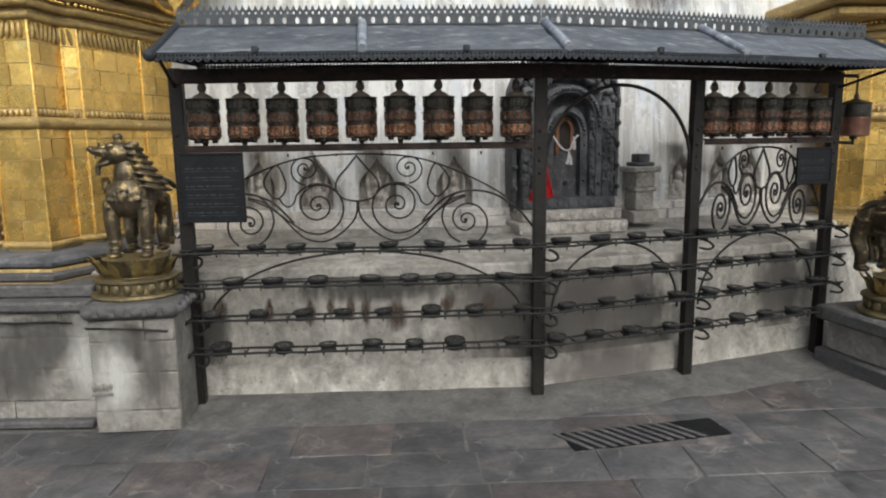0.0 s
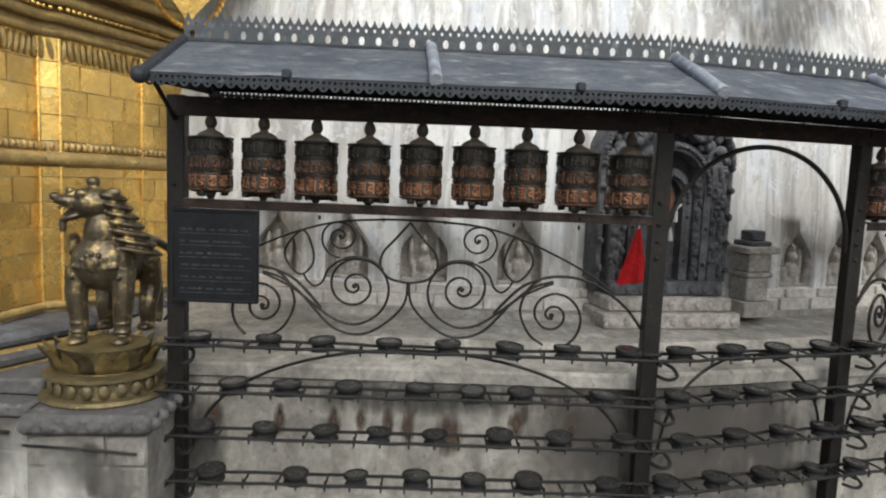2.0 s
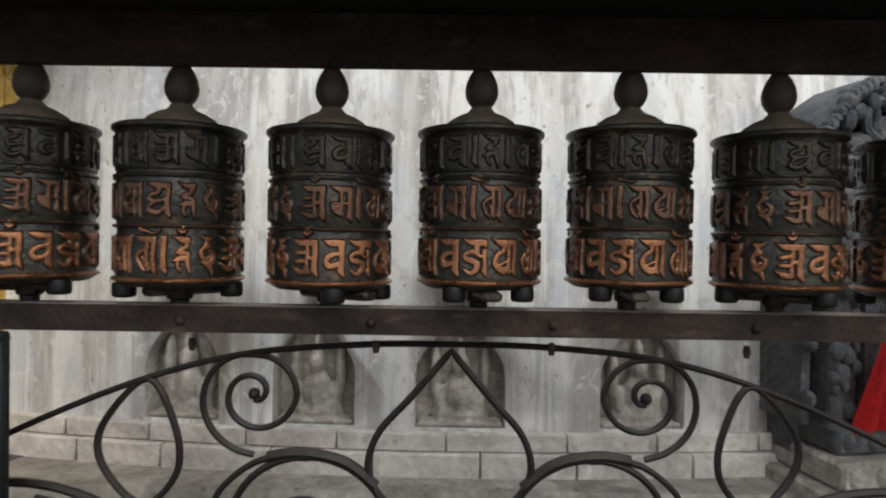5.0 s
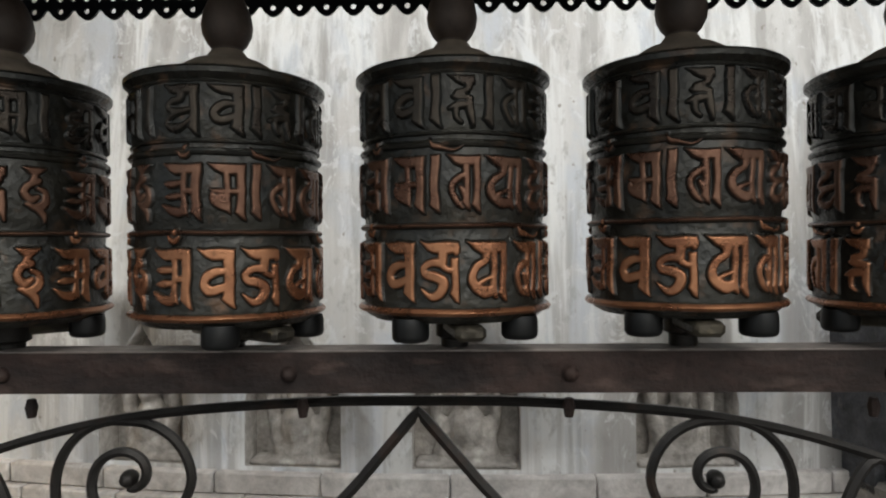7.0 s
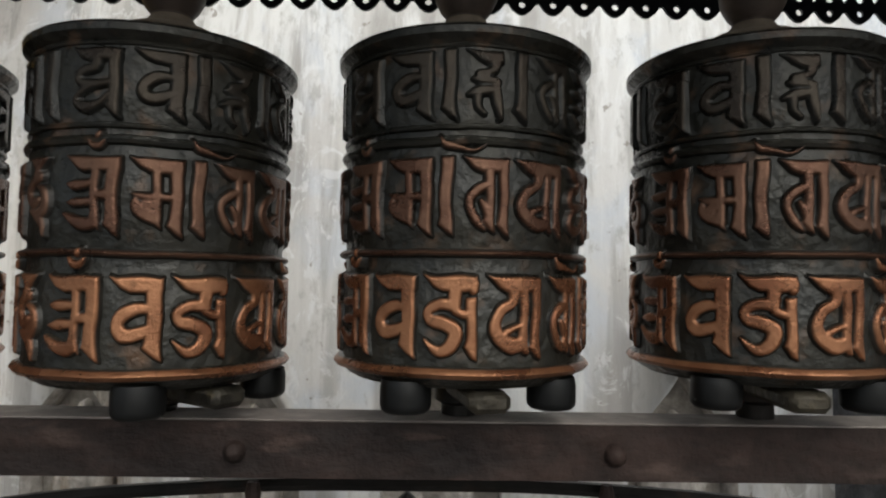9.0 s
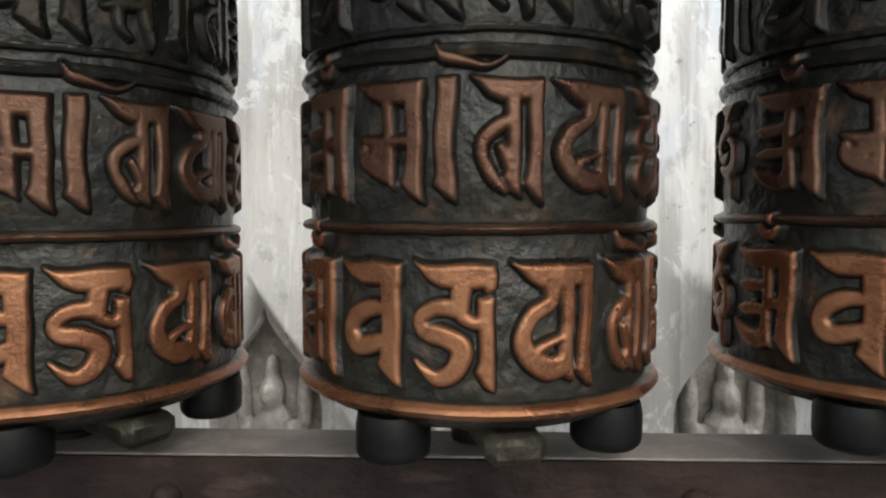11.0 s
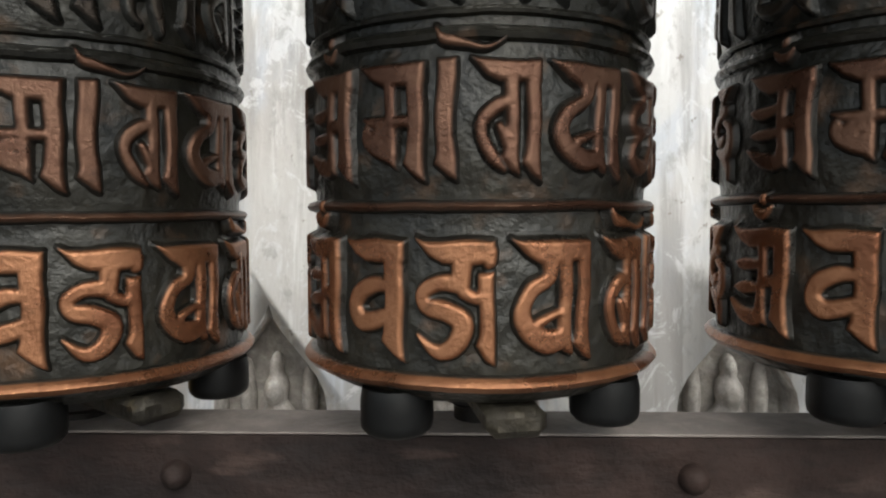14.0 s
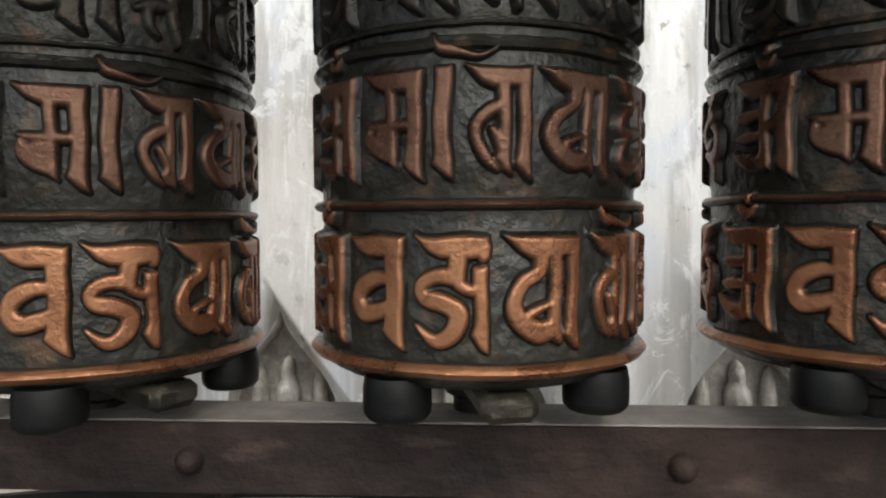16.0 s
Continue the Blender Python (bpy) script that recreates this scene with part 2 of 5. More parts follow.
PAVE = flagstone("worn_paving", (0.105, 0.1, 0.1), (0.15, 0.128, 0.118), (0.045, 0.045, 0.05), 0.045)
PAVE_RED = flagstone("red_paving", (0.115, 0.098, 0.094), (0.165, 0.13, 0.118), (0.055, 0.05, 0.052), 0.06)
APRON = material("dusty_cement", (0.12, 0.113, 0.106), 0.85, 0.0, dark=(0.06, 0.058, 0.058), scale=4, amount=0.9, second=(0.18, 0.168, 0.155), spots=0.36, bump=0.5, fine=40, mid=0.7, specks=0.3)
EARTH = material("dusty_joint", (0.12, 0.112, 0.106), 0.95, 0.0, scale=6, bump=0.4)
GOLD = material("gilded_plate", (0.92, 0.6, 0.17), 0.26, 0.85, dark=(0.5, 0.33, 0.12), scale=5, second=(0.9, 0.68, 0.28), spots=0.42, bump=0.14, fine=50, vary=0.16, mid=0.4)
SEAM = material("pale_gilt_seam", (0.8, 0.62, 0.33), 0.5, 0.5, dark=(0.4, 0.28, 0.12), scale=9, bump=0.2)
GOLD_DULL = material("dull_gilding", (0.5, 0.35, 0.13), 0.5, 0.45, dark=(0.22, 0.15, 0.07), scale=12, second=(0.68, 0.5, 0.2), spots=0.42, bump=0.35)
BRONZE = material("dark_bronze", (0.12, 0.093, 0.058), 0.38, 0.7, dark=(0.04, 0.034, 0.027), scale=11, second=(0.45, 0.33, 0.14), spots=0.44, bump=0.3)
DULL_BRASS = material("tarnished_brass", (0.2, 0.155, 0.075), 0.5, 0.6, dark=(0.07, 0.058, 0.038), scale=18, amount=0.8, second=(0.42, 0.32, 0.12), spots=0.38, bump=0.4)
OLD_BRASS = material("blackened_brass", (0.06, 0.05, 0.034), 0.5, 0.5, dark=(0.02, 0.018, 0.015), scale=30, amount=0.9, second=(0.13, 0.1, 0.055), spots=0.36, bump=0.35)
BRASS = material("polished_brass", (0.62, 0.48, 0.2), 0.42, 0.75, dark=(0.13, 0.1, 0.05), scale=16, bump=0.2)
REDCLOTH = material("red_cloth", (0.75, 0.02, 0.025), 0.85, 0.0, dark=(0.5, 0.01, 0.02), scale=8, amount=0.4, bump=0.1)
WHITECLOTH = material("white_cloth", (0.7, 0.68, 0.7), 0.9, 0.0, scale=20, amount=0.3, bump=0.1)
# the shade inside small openings, painted as a near-black colour
VOID = material("hollow_shade", (0.03, 0.022, 0.018), 0.95, 0.0, scale=10, bump=0.1)
OCHRE = material("ochre_stone", (0.2, 0.09, 0.045), 0.9, 0.0, scale=16, bump=0.3)
WAX = material("oil_in_bowl", (0.035, 0.033, 0.032), 0.25, 0.0, scale=30, bump=0.02)


def stain_material(name, colour, strength, scale, edge=0.015, full=0.1):
    """A thin stain whose edge fades by noise over its own square."""
    m = bpy.data.materials.new(name)
    m.use_nodes = True
    nt = m.node_tree
    n, link = nt.nodes.new, nt.links.new
    bsdf = nt.nodes["Principled BSDF"]
    bsdf.inputs["Base Color"].default_value, bsdf.inputs["Roughness"].default_value = (*colour, 1), 0.9
    co = n("ShaderNodeTexCoord")
    sep = n("ShaderNodeSeparateXYZ")
    link(co.outputs["Generated"], sep.inputs[0])
    parts = []
    for axis, power in ((0, 1.0), (2, 1.0)):
        a = n("ShaderNodeMath")
        a.operation = "PINGPONG"
        a.inputs[1].default_value = 0.5
        link(sep.outputs[axis], a.inputs[0])
        parts.append(a)
    lo = n("ShaderNodeMath")
    lo.operation = "MULTIPLY"
    link(parts[0].outputs[0], lo.inputs[0])
    link(parts[1].outputs[0], lo.inputs[1])
    geo = n("ShaderNodeNewGeometry")
    mp = n("ShaderNodeMapping")
    mp.inputs["Scale"].default_value = (2.0, 2.0, 0.5)
    link(geo.outputs["Position"], mp.inputs[0])
    nz = n("ShaderNodeTexNoise")
    nz.inputs["Scale"].default_value, nz.inputs["Detail"].default_value = scale, 8
    link(mp.outputs[0], nz.inputs["Vector"])
    mul = n("ShaderNodeMath")
    mul.operation = "MULTIPLY"
    link(lo.outputs[0], mul.inputs[0])
    link(nz.outputs[0], mul.inputs[1])
    mr = n("ShaderNodeMapRange")
    mr.inputs[1].default_value, mr.inputs[2].default_value, mr.inputs[4].default_value = edge, full, strength
    link(mul.outputs[0], mr.inputs[0])
    link(mr.outputs[0], bsdf.inputs["Alpha"])
    return m


RUST_RUN = stain_material("rust_run", (0.075, 0.048, 0.034), 0.85, 22)
LIME = stain_material("lime_run", (0.5, 0.49, 0.465), 0.5, 20)
DARK_PATCH = stain_material("dark_patch", (0.11, 0.097, 0.09), 0.72, 6, 0.0, 0.1)
GRIME = stain_material("dark_grime", (0.07, 0.065, 0.06), 0.62, 13)


# ---- building helpers ----
def link_mesh(name, bm, mat, parent=None, label="", smooth=40):
    me = bpy.data.meshes.new(name)
    bmesh.ops.recalc_face_normals(bm, faces=bm.faces[:])
    for f in bm.faces:
        f.smooth = True
    for e in bm.edges:
        if len(e.link_faces) == 2 and e.calc_face_angle(0) > radians(smooth):
            e.smooth = False
    bm.to_mesh(me)
    bm.free()
    for one in (mat if isinstance(mat, (list, tuple)) else [mat]):
        me.materials.append(one)
    ob = new(name, me)
    if parent:
        ob.parent = parent
    if label:
        tagged(ob, label)
    return ob


def part(name, bm, mat, parent, label="", smooth=40):
    return link_mesh(name, bm, mat, parent, label, smooth)


def share(name, me, m, parent):
    ob = new(name, me)
    ob.parent = parent
    ob.matrix_basis = m
    return ob


def empty(name, m, label, category, group="", kind=""):
    ob = new(name)
    ob.matrix_basis = m
    return tagged(ob, label, category, group, kind)


def box(bm, lo, hi, m=None, bevel=0.0):
    c = [(a + b) / 2 for a, b in zip(lo, hi)]
    d = [b - a for a, b in zip(lo, hi)]
    g = bmesh.ops.create_cube(bm, size=1, matrix=(m or Matrix()) @ Matrix.Translation(c) @ Matrix.Diagonal((*d, 1)))
    if bevel:
        es = list({e for v in g["verts"] for e in v.link_edges})
        bmesh.ops.bevel(bm, geom=es, offset=bevel, segments=1, affect="EDGES", profile=0.5)
    return bm


def lathe(bm, profile, segs=40, m=None, cap=True):
    m = m or Matrix()
    rings = []
    for r, z in profile:
        rings.append([bm.verts.new(m @ Vector((r * math.cos(2 * math.pi * k / segs), r * math.sin(2 * math.pi * k / segs), z))) for k in range(segs)])
    for a, b in zip(rings, rings[1:]):
        for k in range(segs):
            bm.faces.new((a[k], a[(k + 1) % segs], b[(k + 1) % segs], b[k]))
    if cap:
        bm.faces.new(rings[0])
        bm.faces.new(rings[-1])
    return bm


def smooth_line(pts, steps=6, closed=False):
    """Catmull-Rom through the points."""
    p = [Vector(q) for q in pts]
    out, n = [], len(p)
    for i in range(n if closed else n - 1):
        if closed:
            a, b, c, d = p[i - 1], p[i], p[(i + 1) % n], p[(i + 2) % n]
        else:
            a, b, c, d = p[max(i - 1, 0)], p[i], p[i + 1], p[min(i + 2, n - 1)]
        for k in range(steps):
            t = k / steps
            out.append(0.5 * (2 * b + (c - a) * t + (2 * a - 5 * b + 4 * c - d) * t * t + (3 * b - a - 3 * c + d) * t ** 3))
    if not closed:
        out.append(p[-1])
    return out


def tube(bm, pts, r, sides=6, closed=False, taper=None):
    pts = [Vector(p) for p in pts]
    n = len(pts)
    rings, up = [], None
    for i, p in enumerate(pts):
        a = pts[(i - 1) % n] if closed else pts[max(i - 1, 0)]
        b = pts[(i + 1) % n] if closed else pts[min(i + 1, n - 1)]
        d = (b - a).normalized()
        up = up or (Vector((0, 1, 0)) if abs(d.y) < 0.9 else Vector((1, 0, 0)))
        u = (up - d * up.dot(d)).normalized()
        up = u
        v = d.cross(u)
        rad = r if taper is None else r * (taper[0] + (taper[1] - taper[0]) * i / (n - 1))
        rings.append([bm.verts.new(p + rad * (math.cos(2 * math.pi * k / sides) * u + math.sin(2 * math.pi * k / sides) * v)) for k in range(sides)])
    for i in range(n if closed else n - 1):
        a, b = rings[i], rings[(i + 1) % n]
        for k in range(sides):
            bm.faces.new((a[k], a[(k + 1) % sides], b[(k + 1) % sides], b[k]))
    if not closed:
        bm.faces.new(rings[0])
        bm.faces.new(rings[-1][::-1])
    return bm


def offset_line(line, d):
    """A plan polyline moved sideways by d (to the left of its run), mitred."""
    p = [Vector(q) for q in line]
    out = []
    for i, q in enumerate(p):
        a = (p[i] - p[i - 1]).normalized() if i else (p[1] - p[0]).normalized()
        b = (p[i + 1] - p[i]).normalized() if i < len(p) - 1 else a
        na, nb = Vector((-a.y, a.x)), Vector((-b.y, b.x))
        m = (na + nb).normalized()
        out.append(q + m * (d / max(0.3, m.dot(na))))
    return out


def sweep(bm, line, profile):
    """Sheet of the profile (offset, z) carried along a plan polyline."""
    rows = [[bm.verts.new((q.x, q.y, z)) for q in offset_line(line, d)] for d, z in profile]
    for a, b in zip(rows, rows[1:]):
        for i in range(len(line) - 1):
            bm.faces.new((a[i], a[i + 1], b[i + 1], b[i]))
    return bm


def cut_plate(outline, holes, thick):
    """Mesh of a flat plate in x, z with real holes, thickness along y."""
    cu = bpy.data.curves.new("plate", "CURVE")
    cu.dimensions, cu.fill_mode, cu.extrude = "2D", "BOTH", thick / 2
    for loop in [outline] + list(holes):
        sp = cu.splines.new("POLY")
        sp.points.add(len(loop) - 1)
        for pt, (x, z) in zip(sp.points, loop):
            pt.co = (x, z, 0, 1)
        sp.use_cyclic_u = True
    ob = new("plate", cu)
    dg = bpy.context.evaluated_depsgraph_get()
    me = bpy.data.meshes.new_from_object(ob.evaluated_get(dg))
    bpy.data.objects.remove(ob)
    bpy.data.curves.remove(cu)
    me.transform(Matrix.Rotation(radians(90), 4, "X"))
    return me


# ---- plan ----
POSTS = [Vector((-1.395, 3.2)), Vector((0.583, 3.2)), Vector((1.578, 3.465)), Vector((2.645, 3.815))]
BARS = (0.925, 0.735, 0.548, 0.358)


def along(i, s, off=0.0, z=0.0):
    """A point s metres along section i, off metres behind the line of posts."""
    d = (POSTS[i + 1] - POSTS[i]).normalized()
    q = POSTS[i] + d * s + Vector((-d.y, d.x)) * off
    return Vector((q.x, q.y, z))


def section(i):
    d = POSTS[i + 1] - POSTS[i]
    return d.length, math.degrees(math.atan2(d.y, d.x))


# ---- ground ----
bm = bmesh.new()
bmesh.ops.create_grid(bm, x_segments=2, y_segments=2, size=300, matrix=Matrix.Translation((0, 0, -0.0055)))
tagged(link_mesh("ground", bm, EARTH), "dark earth and mortar between the paving stones", "ground", kind="structure")

# ---- stupa ----
DOME = Vector((-0.3, 11.5))
bm = bmesh.new()
DOME_PROFILE = [(7.3, 0.7), (7.3, 1.1), (7.29, 1.5), (7.26, 2.0), (7.18, 2.6), (7.0, 3.4), (6.6, 4.4), (6.0, 5.3), (5.1, 6.2), (3.8, 7.0), (2.0, 7.6), (0.4, 7.8)]
lathe(bm, DOME_PROFILE, 160, Matrix.Translation((DOME.x, DOME.y, 0)))
dome = link_mesh("stupa_dome", bm, [WHITEWASH, NICHE])
tagged(dome, "large whitewashed stupa dome streaked with grey runs", "stupa", kind="structure")


def on_dome(x, depth=0.0):
    """Pose on the dome's face at plan x: y points into the wall."""
    y = DOME.y - math.sqrt(7.295 ** 2 - (x - DOME.x) ** 2)
    turn = math.degrees(math.atan2(x - DOME.x, DOME.y - y))
    return Matrix.Translation((x, y, 0)) @ pose(0, 0, 0, 0, 0, turn) @ Matrix.Translation((0, depth, 0))


def pointed(w, z0, z1, n=7):
    """Outline of a pointed arch, anticlockwise seen from the front."""
    side = z0 + (z1 - z0) * 0.42
    right = [(w / 2, z0), (w / 2, side)]
    for k in range(1, n):
        t = k / n
        right.append((w / 2 * (0.5 + 0.5 * math.cos(math.pi * t)) ** 0.85, side + (z1 - side) * t))
    return right + [(0, z1)] + [(-x, z) for x, z in reversed(right)]


def extrude_outline(bm, loop, y0, y1, m):
    a = [bm.verts.new(m @ Vector((x, y0, z))) for x, z in loop]
    b = [bm.verts.new(m @ Vector((x, y1, z))) for x, z in loop]
    n = len(loop)
    for k in range(n):
        bm.faces.new((a[k], a[(k + 1) % n], b[(k + 1) % n], b[k]))
    bm.faces.new(a[::-1])
    bm.faces.new(b)


NICHES = [(-1.24, 0.24), (-0.83, 0.25), (-0.39, 0.27), (0.16, 0.26), (1.95, 0.25), (2.3, 0.22), (2.62, 0.25)]
bm = bmesh.new()
for x, w in NICHES:
    extrude_outline(bm, pointed(w, 1.04, 1.415), -0.1, 0.08, on_dome(x))
cutter = link_mesh("cutter", bm, NICHE)
mod = dome.modifiers.new("niches", "BOOLEAN")
mod.operation, mod.object, mod.solver = "DIFFERENCE", cutter, "EXACT"
cut = bpy.data.meshes.new_from_object(dome.evaluated_get(bpy.context.evaluated_depsgraph_get()))
dome.modifiers.clear()
dome.data = cut
bpy.data.objects.remove(cutter)

rng = random.Random(4)


def blob(bm, c, r, m, flat=0.6, seg=8):
    """A small rounded lump of carving."""
    bmesh.ops.create_uvsphere(bm, u_segments=seg, v_segments=max(5, seg - 2), radius=1,
                              matrix=m @ Matrix.Translation(c) @ Matrix.Diagonal((r[0], r[1] * flat, r[2], 1)))


for x, w in NICHES:
    m = on_dome(x)
    bm = bmesh.new()
    k = w / 0.3
    blob(bm, (0, 0.05, 1.07), (0.1 * k, 0.08, 0.04), m)
    blob(bm, (0, 0.05, 1.13), (0.055 * k, 0.09, 0.07), m)
    blob(bm, (0, 0.045, 1.22), (0.032 * k, 0.08, 0.04), m)
    blob(bm, (0, 0.05, 1.27), (0.016 * k, 0.06, 0.035), m)
    for sgn in (-1, 1):
        blob(bm, (sgn * 0.065 * k, 0.055, 1.1), (0.02, 0.06, 0.06), m)
        blob(bm, (sgn * 0.085 * k, 0.06, 1.2), (0.018, 0.05, 0.09), m)
    box(bm, (-w / 2 + 0.006, 0.0, 1.038), (w / 2 - 0.006, 0.078, 1.055), m, 0.006)
    ob = link_mesh("niche_carving", bm, NICHE)
    fuse = ob.modifiers.new("fuse", "REMESH")
    fuse.mode, fuse.voxel_size, fuse.use_smooth_shade = "VOXEL", 0.007, True
    tagged(ob, "weathered stone relief set in a pointed wall niche", "carving", "niche carvings on the dome")

# plinth under the dome, following the line of posts
bm = bmesh.new()
run = [Vector((-3.6, 3.3)), POSTS[0], POSTS[1], POSTS[2], POSTS[3], Vector((5.2, 4.9))]
sweep(bm, run, [(0.064, -0.03), (0.068, 0.08), (0.082, 0.186), (0.1, 0.2), (0.122, 0.212), (0.125, 0.72), (0.095, 0.735), (0.09, 0.785), (0.1, 0.795),
                (0.42, 0.815), (0.43, 0.85), (0.85, 0.87), (0.86, 0.905), (2.6, 0.915)])
tagged(link_mesh("plinth", bm, PLINTH, smooth=25), "stained grey plaster plinth with a moulded base and ledges", "plinth", kind="structure")

# two courses of limewashed blocks round the foot of the dome
course = empty("plinth_course", Matrix(), "two courses of pale limewashed blocks round the foot of the dome", "plinth", kind="structure")
r = random.Random(12)
for z0, z1, proud in ((0.9, 0.975, 0.05), (0.975, 1.03, 0.028)):
    x = -2.2 + r.uniform(0, 0.2)
    while x < 2.9:
        w = r.uniform(0.22, 0.36)
        bm = bmesh.new()
        box(bm, (-w / 2 + 0.001, -proud - r.uniform(0, 0.004), z0 + 0.001), (w / 2 - 0.001, 0.05, z1 - 0.001), None, 0.004)
        stone = part("stone", bm, LIMED, course)
        stone.matrix_basis = on_dome(x + w / 2)
        x += w

# cement apron that fills the corner between plinth and paving
bm = bmesh.new()
line = [POSTS[0].lerp(POSTS[1], k / 24) for k in range(24)] + [POSTS[1].lerp(POSTS[2], k / 12) for k in range(12)] + [POSTS[2].lerp(POSTS[3], k / 12) for k in range(13)]
sweep(bm, line, [(-0.34, -0.012), (-0.3, 0.001), (-0.22, 0.006), (-0.12, 0.012), (-0.03, 0.024), (0.03, 0.034), (0.085, 0.042)])
for v in bm.verts:
    if v.co.z > 0:
        v.co.z += 0.006 * noise.noise((v.co.x * 5, v.co.y * 5, 0))
    v.co.y += 0.03 * noise.noise((v.co.x * 3.1, 7.7, 0)) * (v.co.z < 0.004)
tagged(link_mesh("trim_apron", bm, APRON, smooth=80), "rough dusty cement fillet along the foot of the plinth", "trim", kind="structure")

# ---- prayer wheel stand ----
stand = empty("prayer_wheel_stand", pose(0, 0, 0), "long black iron prayer wheel stand with a small sheet roof", "stand")

for i, p in enumerate(POSTS):
    ang = (0, 0, 15, 18)[i]
    m = Matrix.Translation((p.x, p.y, 0)) @ pose(0, 0, 0, 0, 0, ang)
    bm = bmesh.new()
    box(bm, (-0.036, -0.028, -0.02), (0.036, 0.028, 1.915), m, 0.004)
    post = part("post", bm, IRON, stand)
    for z in (0.5, 1.33, 1.4, 1.47, 1.56):
        bm = bmesh.new()
        lathe(bm, [(0.011, 0), (0.01, 0.004), (0.005, 0.008), (0.001, 0.009)], 10, m @ Matrix.Translation((-0.006, -0.028, z)) @ pose(0, 0, 0, 90))
        part("bolt", bm, IRON, post)
    # small scrolled brackets that carry the lamp rails
    for z in BARS:
        bm = bmesh.new()
        tube(bm, [m @ Vector(q) for q in ((0.0, -0.025, z - 0.012), (0.0, -0.15, z - 0.012))], 0.009, 6)
        curl = [(0.05, -0.03 - 0.01, z - 0.03), (0.085, -0.06, z - 0.045), (0.09, -0.1, z - 0.07), (0.055, -0.1, z - 0.085), (0.02, -0.06, z - 0.08)]
        tube(bm, [m @ q for q in smooth_line(curl, 4)], 0.008, 6)
        part("bracket", bm, SOOT, stand)

for i in range(3):
    length, ang = section(i)
    m = Matrix.Translation(along(i, 0)) @ pose(0, 0, 0, 0, 0, ang)
    a, b = 0.037, length - 0.037
    bm = bmesh.new()
    box(bm, (0.0, -0.034, 1.844), (length, -0.022, 1.922), m, 0.003)
    if i == 0:
        for v in bm.verts:
            v.co.z -= 0.012 * (POSTS[1].x - v.co.x) / (POSTS[1].x - POSTS[0].x)
    part("top_beam", bm, RUSTY, stand)
    if i != 1:
        bm = bmesh.new()
        box(bm, (a, -0.036, 1.497), (b, -0.002, 1.503), m)
        box(bm, (a, -0.0395, 1.4665), (b, -0.0335, 1.5035), m)
        rail = part("wheel_rail", bm, RUSTY, stand, "brown angle iron rail")
        bm = bmesh.new()
        box(bm, (a, -0.0375, 1.5032), (b, -0.001, 1.5048), m, 0.0006)
        part("top_flange", bm, DUSTY_IRON, rail, "dusty worn upper flange")
        xs = [0.2 + 0.28 * k for k in range(int((length - 0.2) / 0.28) + 1)]
        if i == 0:
            xs = [v + 1.395 for v in (-1.1, -0.82, -0.556, -0.303, -0.02, 0.25)]
        for x in xs:
            bm = bmesh.new()
            lathe(bm, [(0.0075, 0), (0.0072, 0.003), (0.0045, 0.0062), (0.001, 0.0075)], 12, m @ Matrix.Translation((x, -0.0395, 1.484)) @ pose(0, 0, 0, 90))
            part("bolt", bm, RUSTY, rail)
            bm = bmesh.new()
            lathe(bm, [(0.004, 0), (0.006, 0.01), (0.004, 0.018)], 8, m @ Matrix.Translation((x + 0.004, -0.005, 1.436)))
            part("bolt", bm, RUSTY, rail)
    # lamp rails: a pair of rods with short cross pins
    for z in BARS:
        for off, rad in ((-0.03, 0.007), (-0.135, 0.007)):
            bm = bmesh.new()
            pts = [m @ Vector((a - 0.08 + (b - a + 0.16) * k / 24, off + 0.004 * noise.noise((k * 0.9 + i, z * 9, off)), z + 0.006 * noise.noise((k * 0.7, z * 5, off * 9 + i)))) for k in range(25)]
            tube(bm, pts, rad, 6)
            part("lamp_rail", bm, SOOT, stand)
        bm = bmesh.new()
        for k in range(int(length / 0.11)):
            x = a + 0.06 + 0.11 * k + rng.uniform(-0.02, 0.02)
            tube(bm, [m @ Vector((x, -0.02, z)), m @ Vector((x, -0.145, z - 0.004))], 0.005, 5)
            tube(bm, [m @ Vector((x, -0.135, z + 0.02)), m @ Vector((x, -0.135, z - 0.022))], 0.0045, 5)
        tagged(part("cross_pins", bm, SOOT, stand), kind="stuff")
    # bowed brace below the upper lamp rail
    bm = bmesh.new()
    pts = []
    for k in range(31):
        t = k / 30 * math.pi
        pts.append(m @ Vector((length / 2 - 0.5 * (length - 0.16) * math.cos(t), 0.0, 0.47 + 0.43 * math.sin(t))))
    tube(bm, pts, 0.007, 6)
    part("bowed_brace", bm, IRON, stand)

# gate arch between the two middle posts
length, ang = section(1)
m = Matrix.Translation(along(1, 0)) @ pose(0, 0, 0, 0, 0, ang)
bm = bmesh.new()
tube(bm, [m @ Vector((length / 2 - 0.48 * math.cos(k / 30 * math.pi), 0.0, 1.36 + 0.455 * math.sin(k / 30 * math.pi))) for k in range(31)], 0.011, 8)
part("gate_arch", bm, IRON, stand)


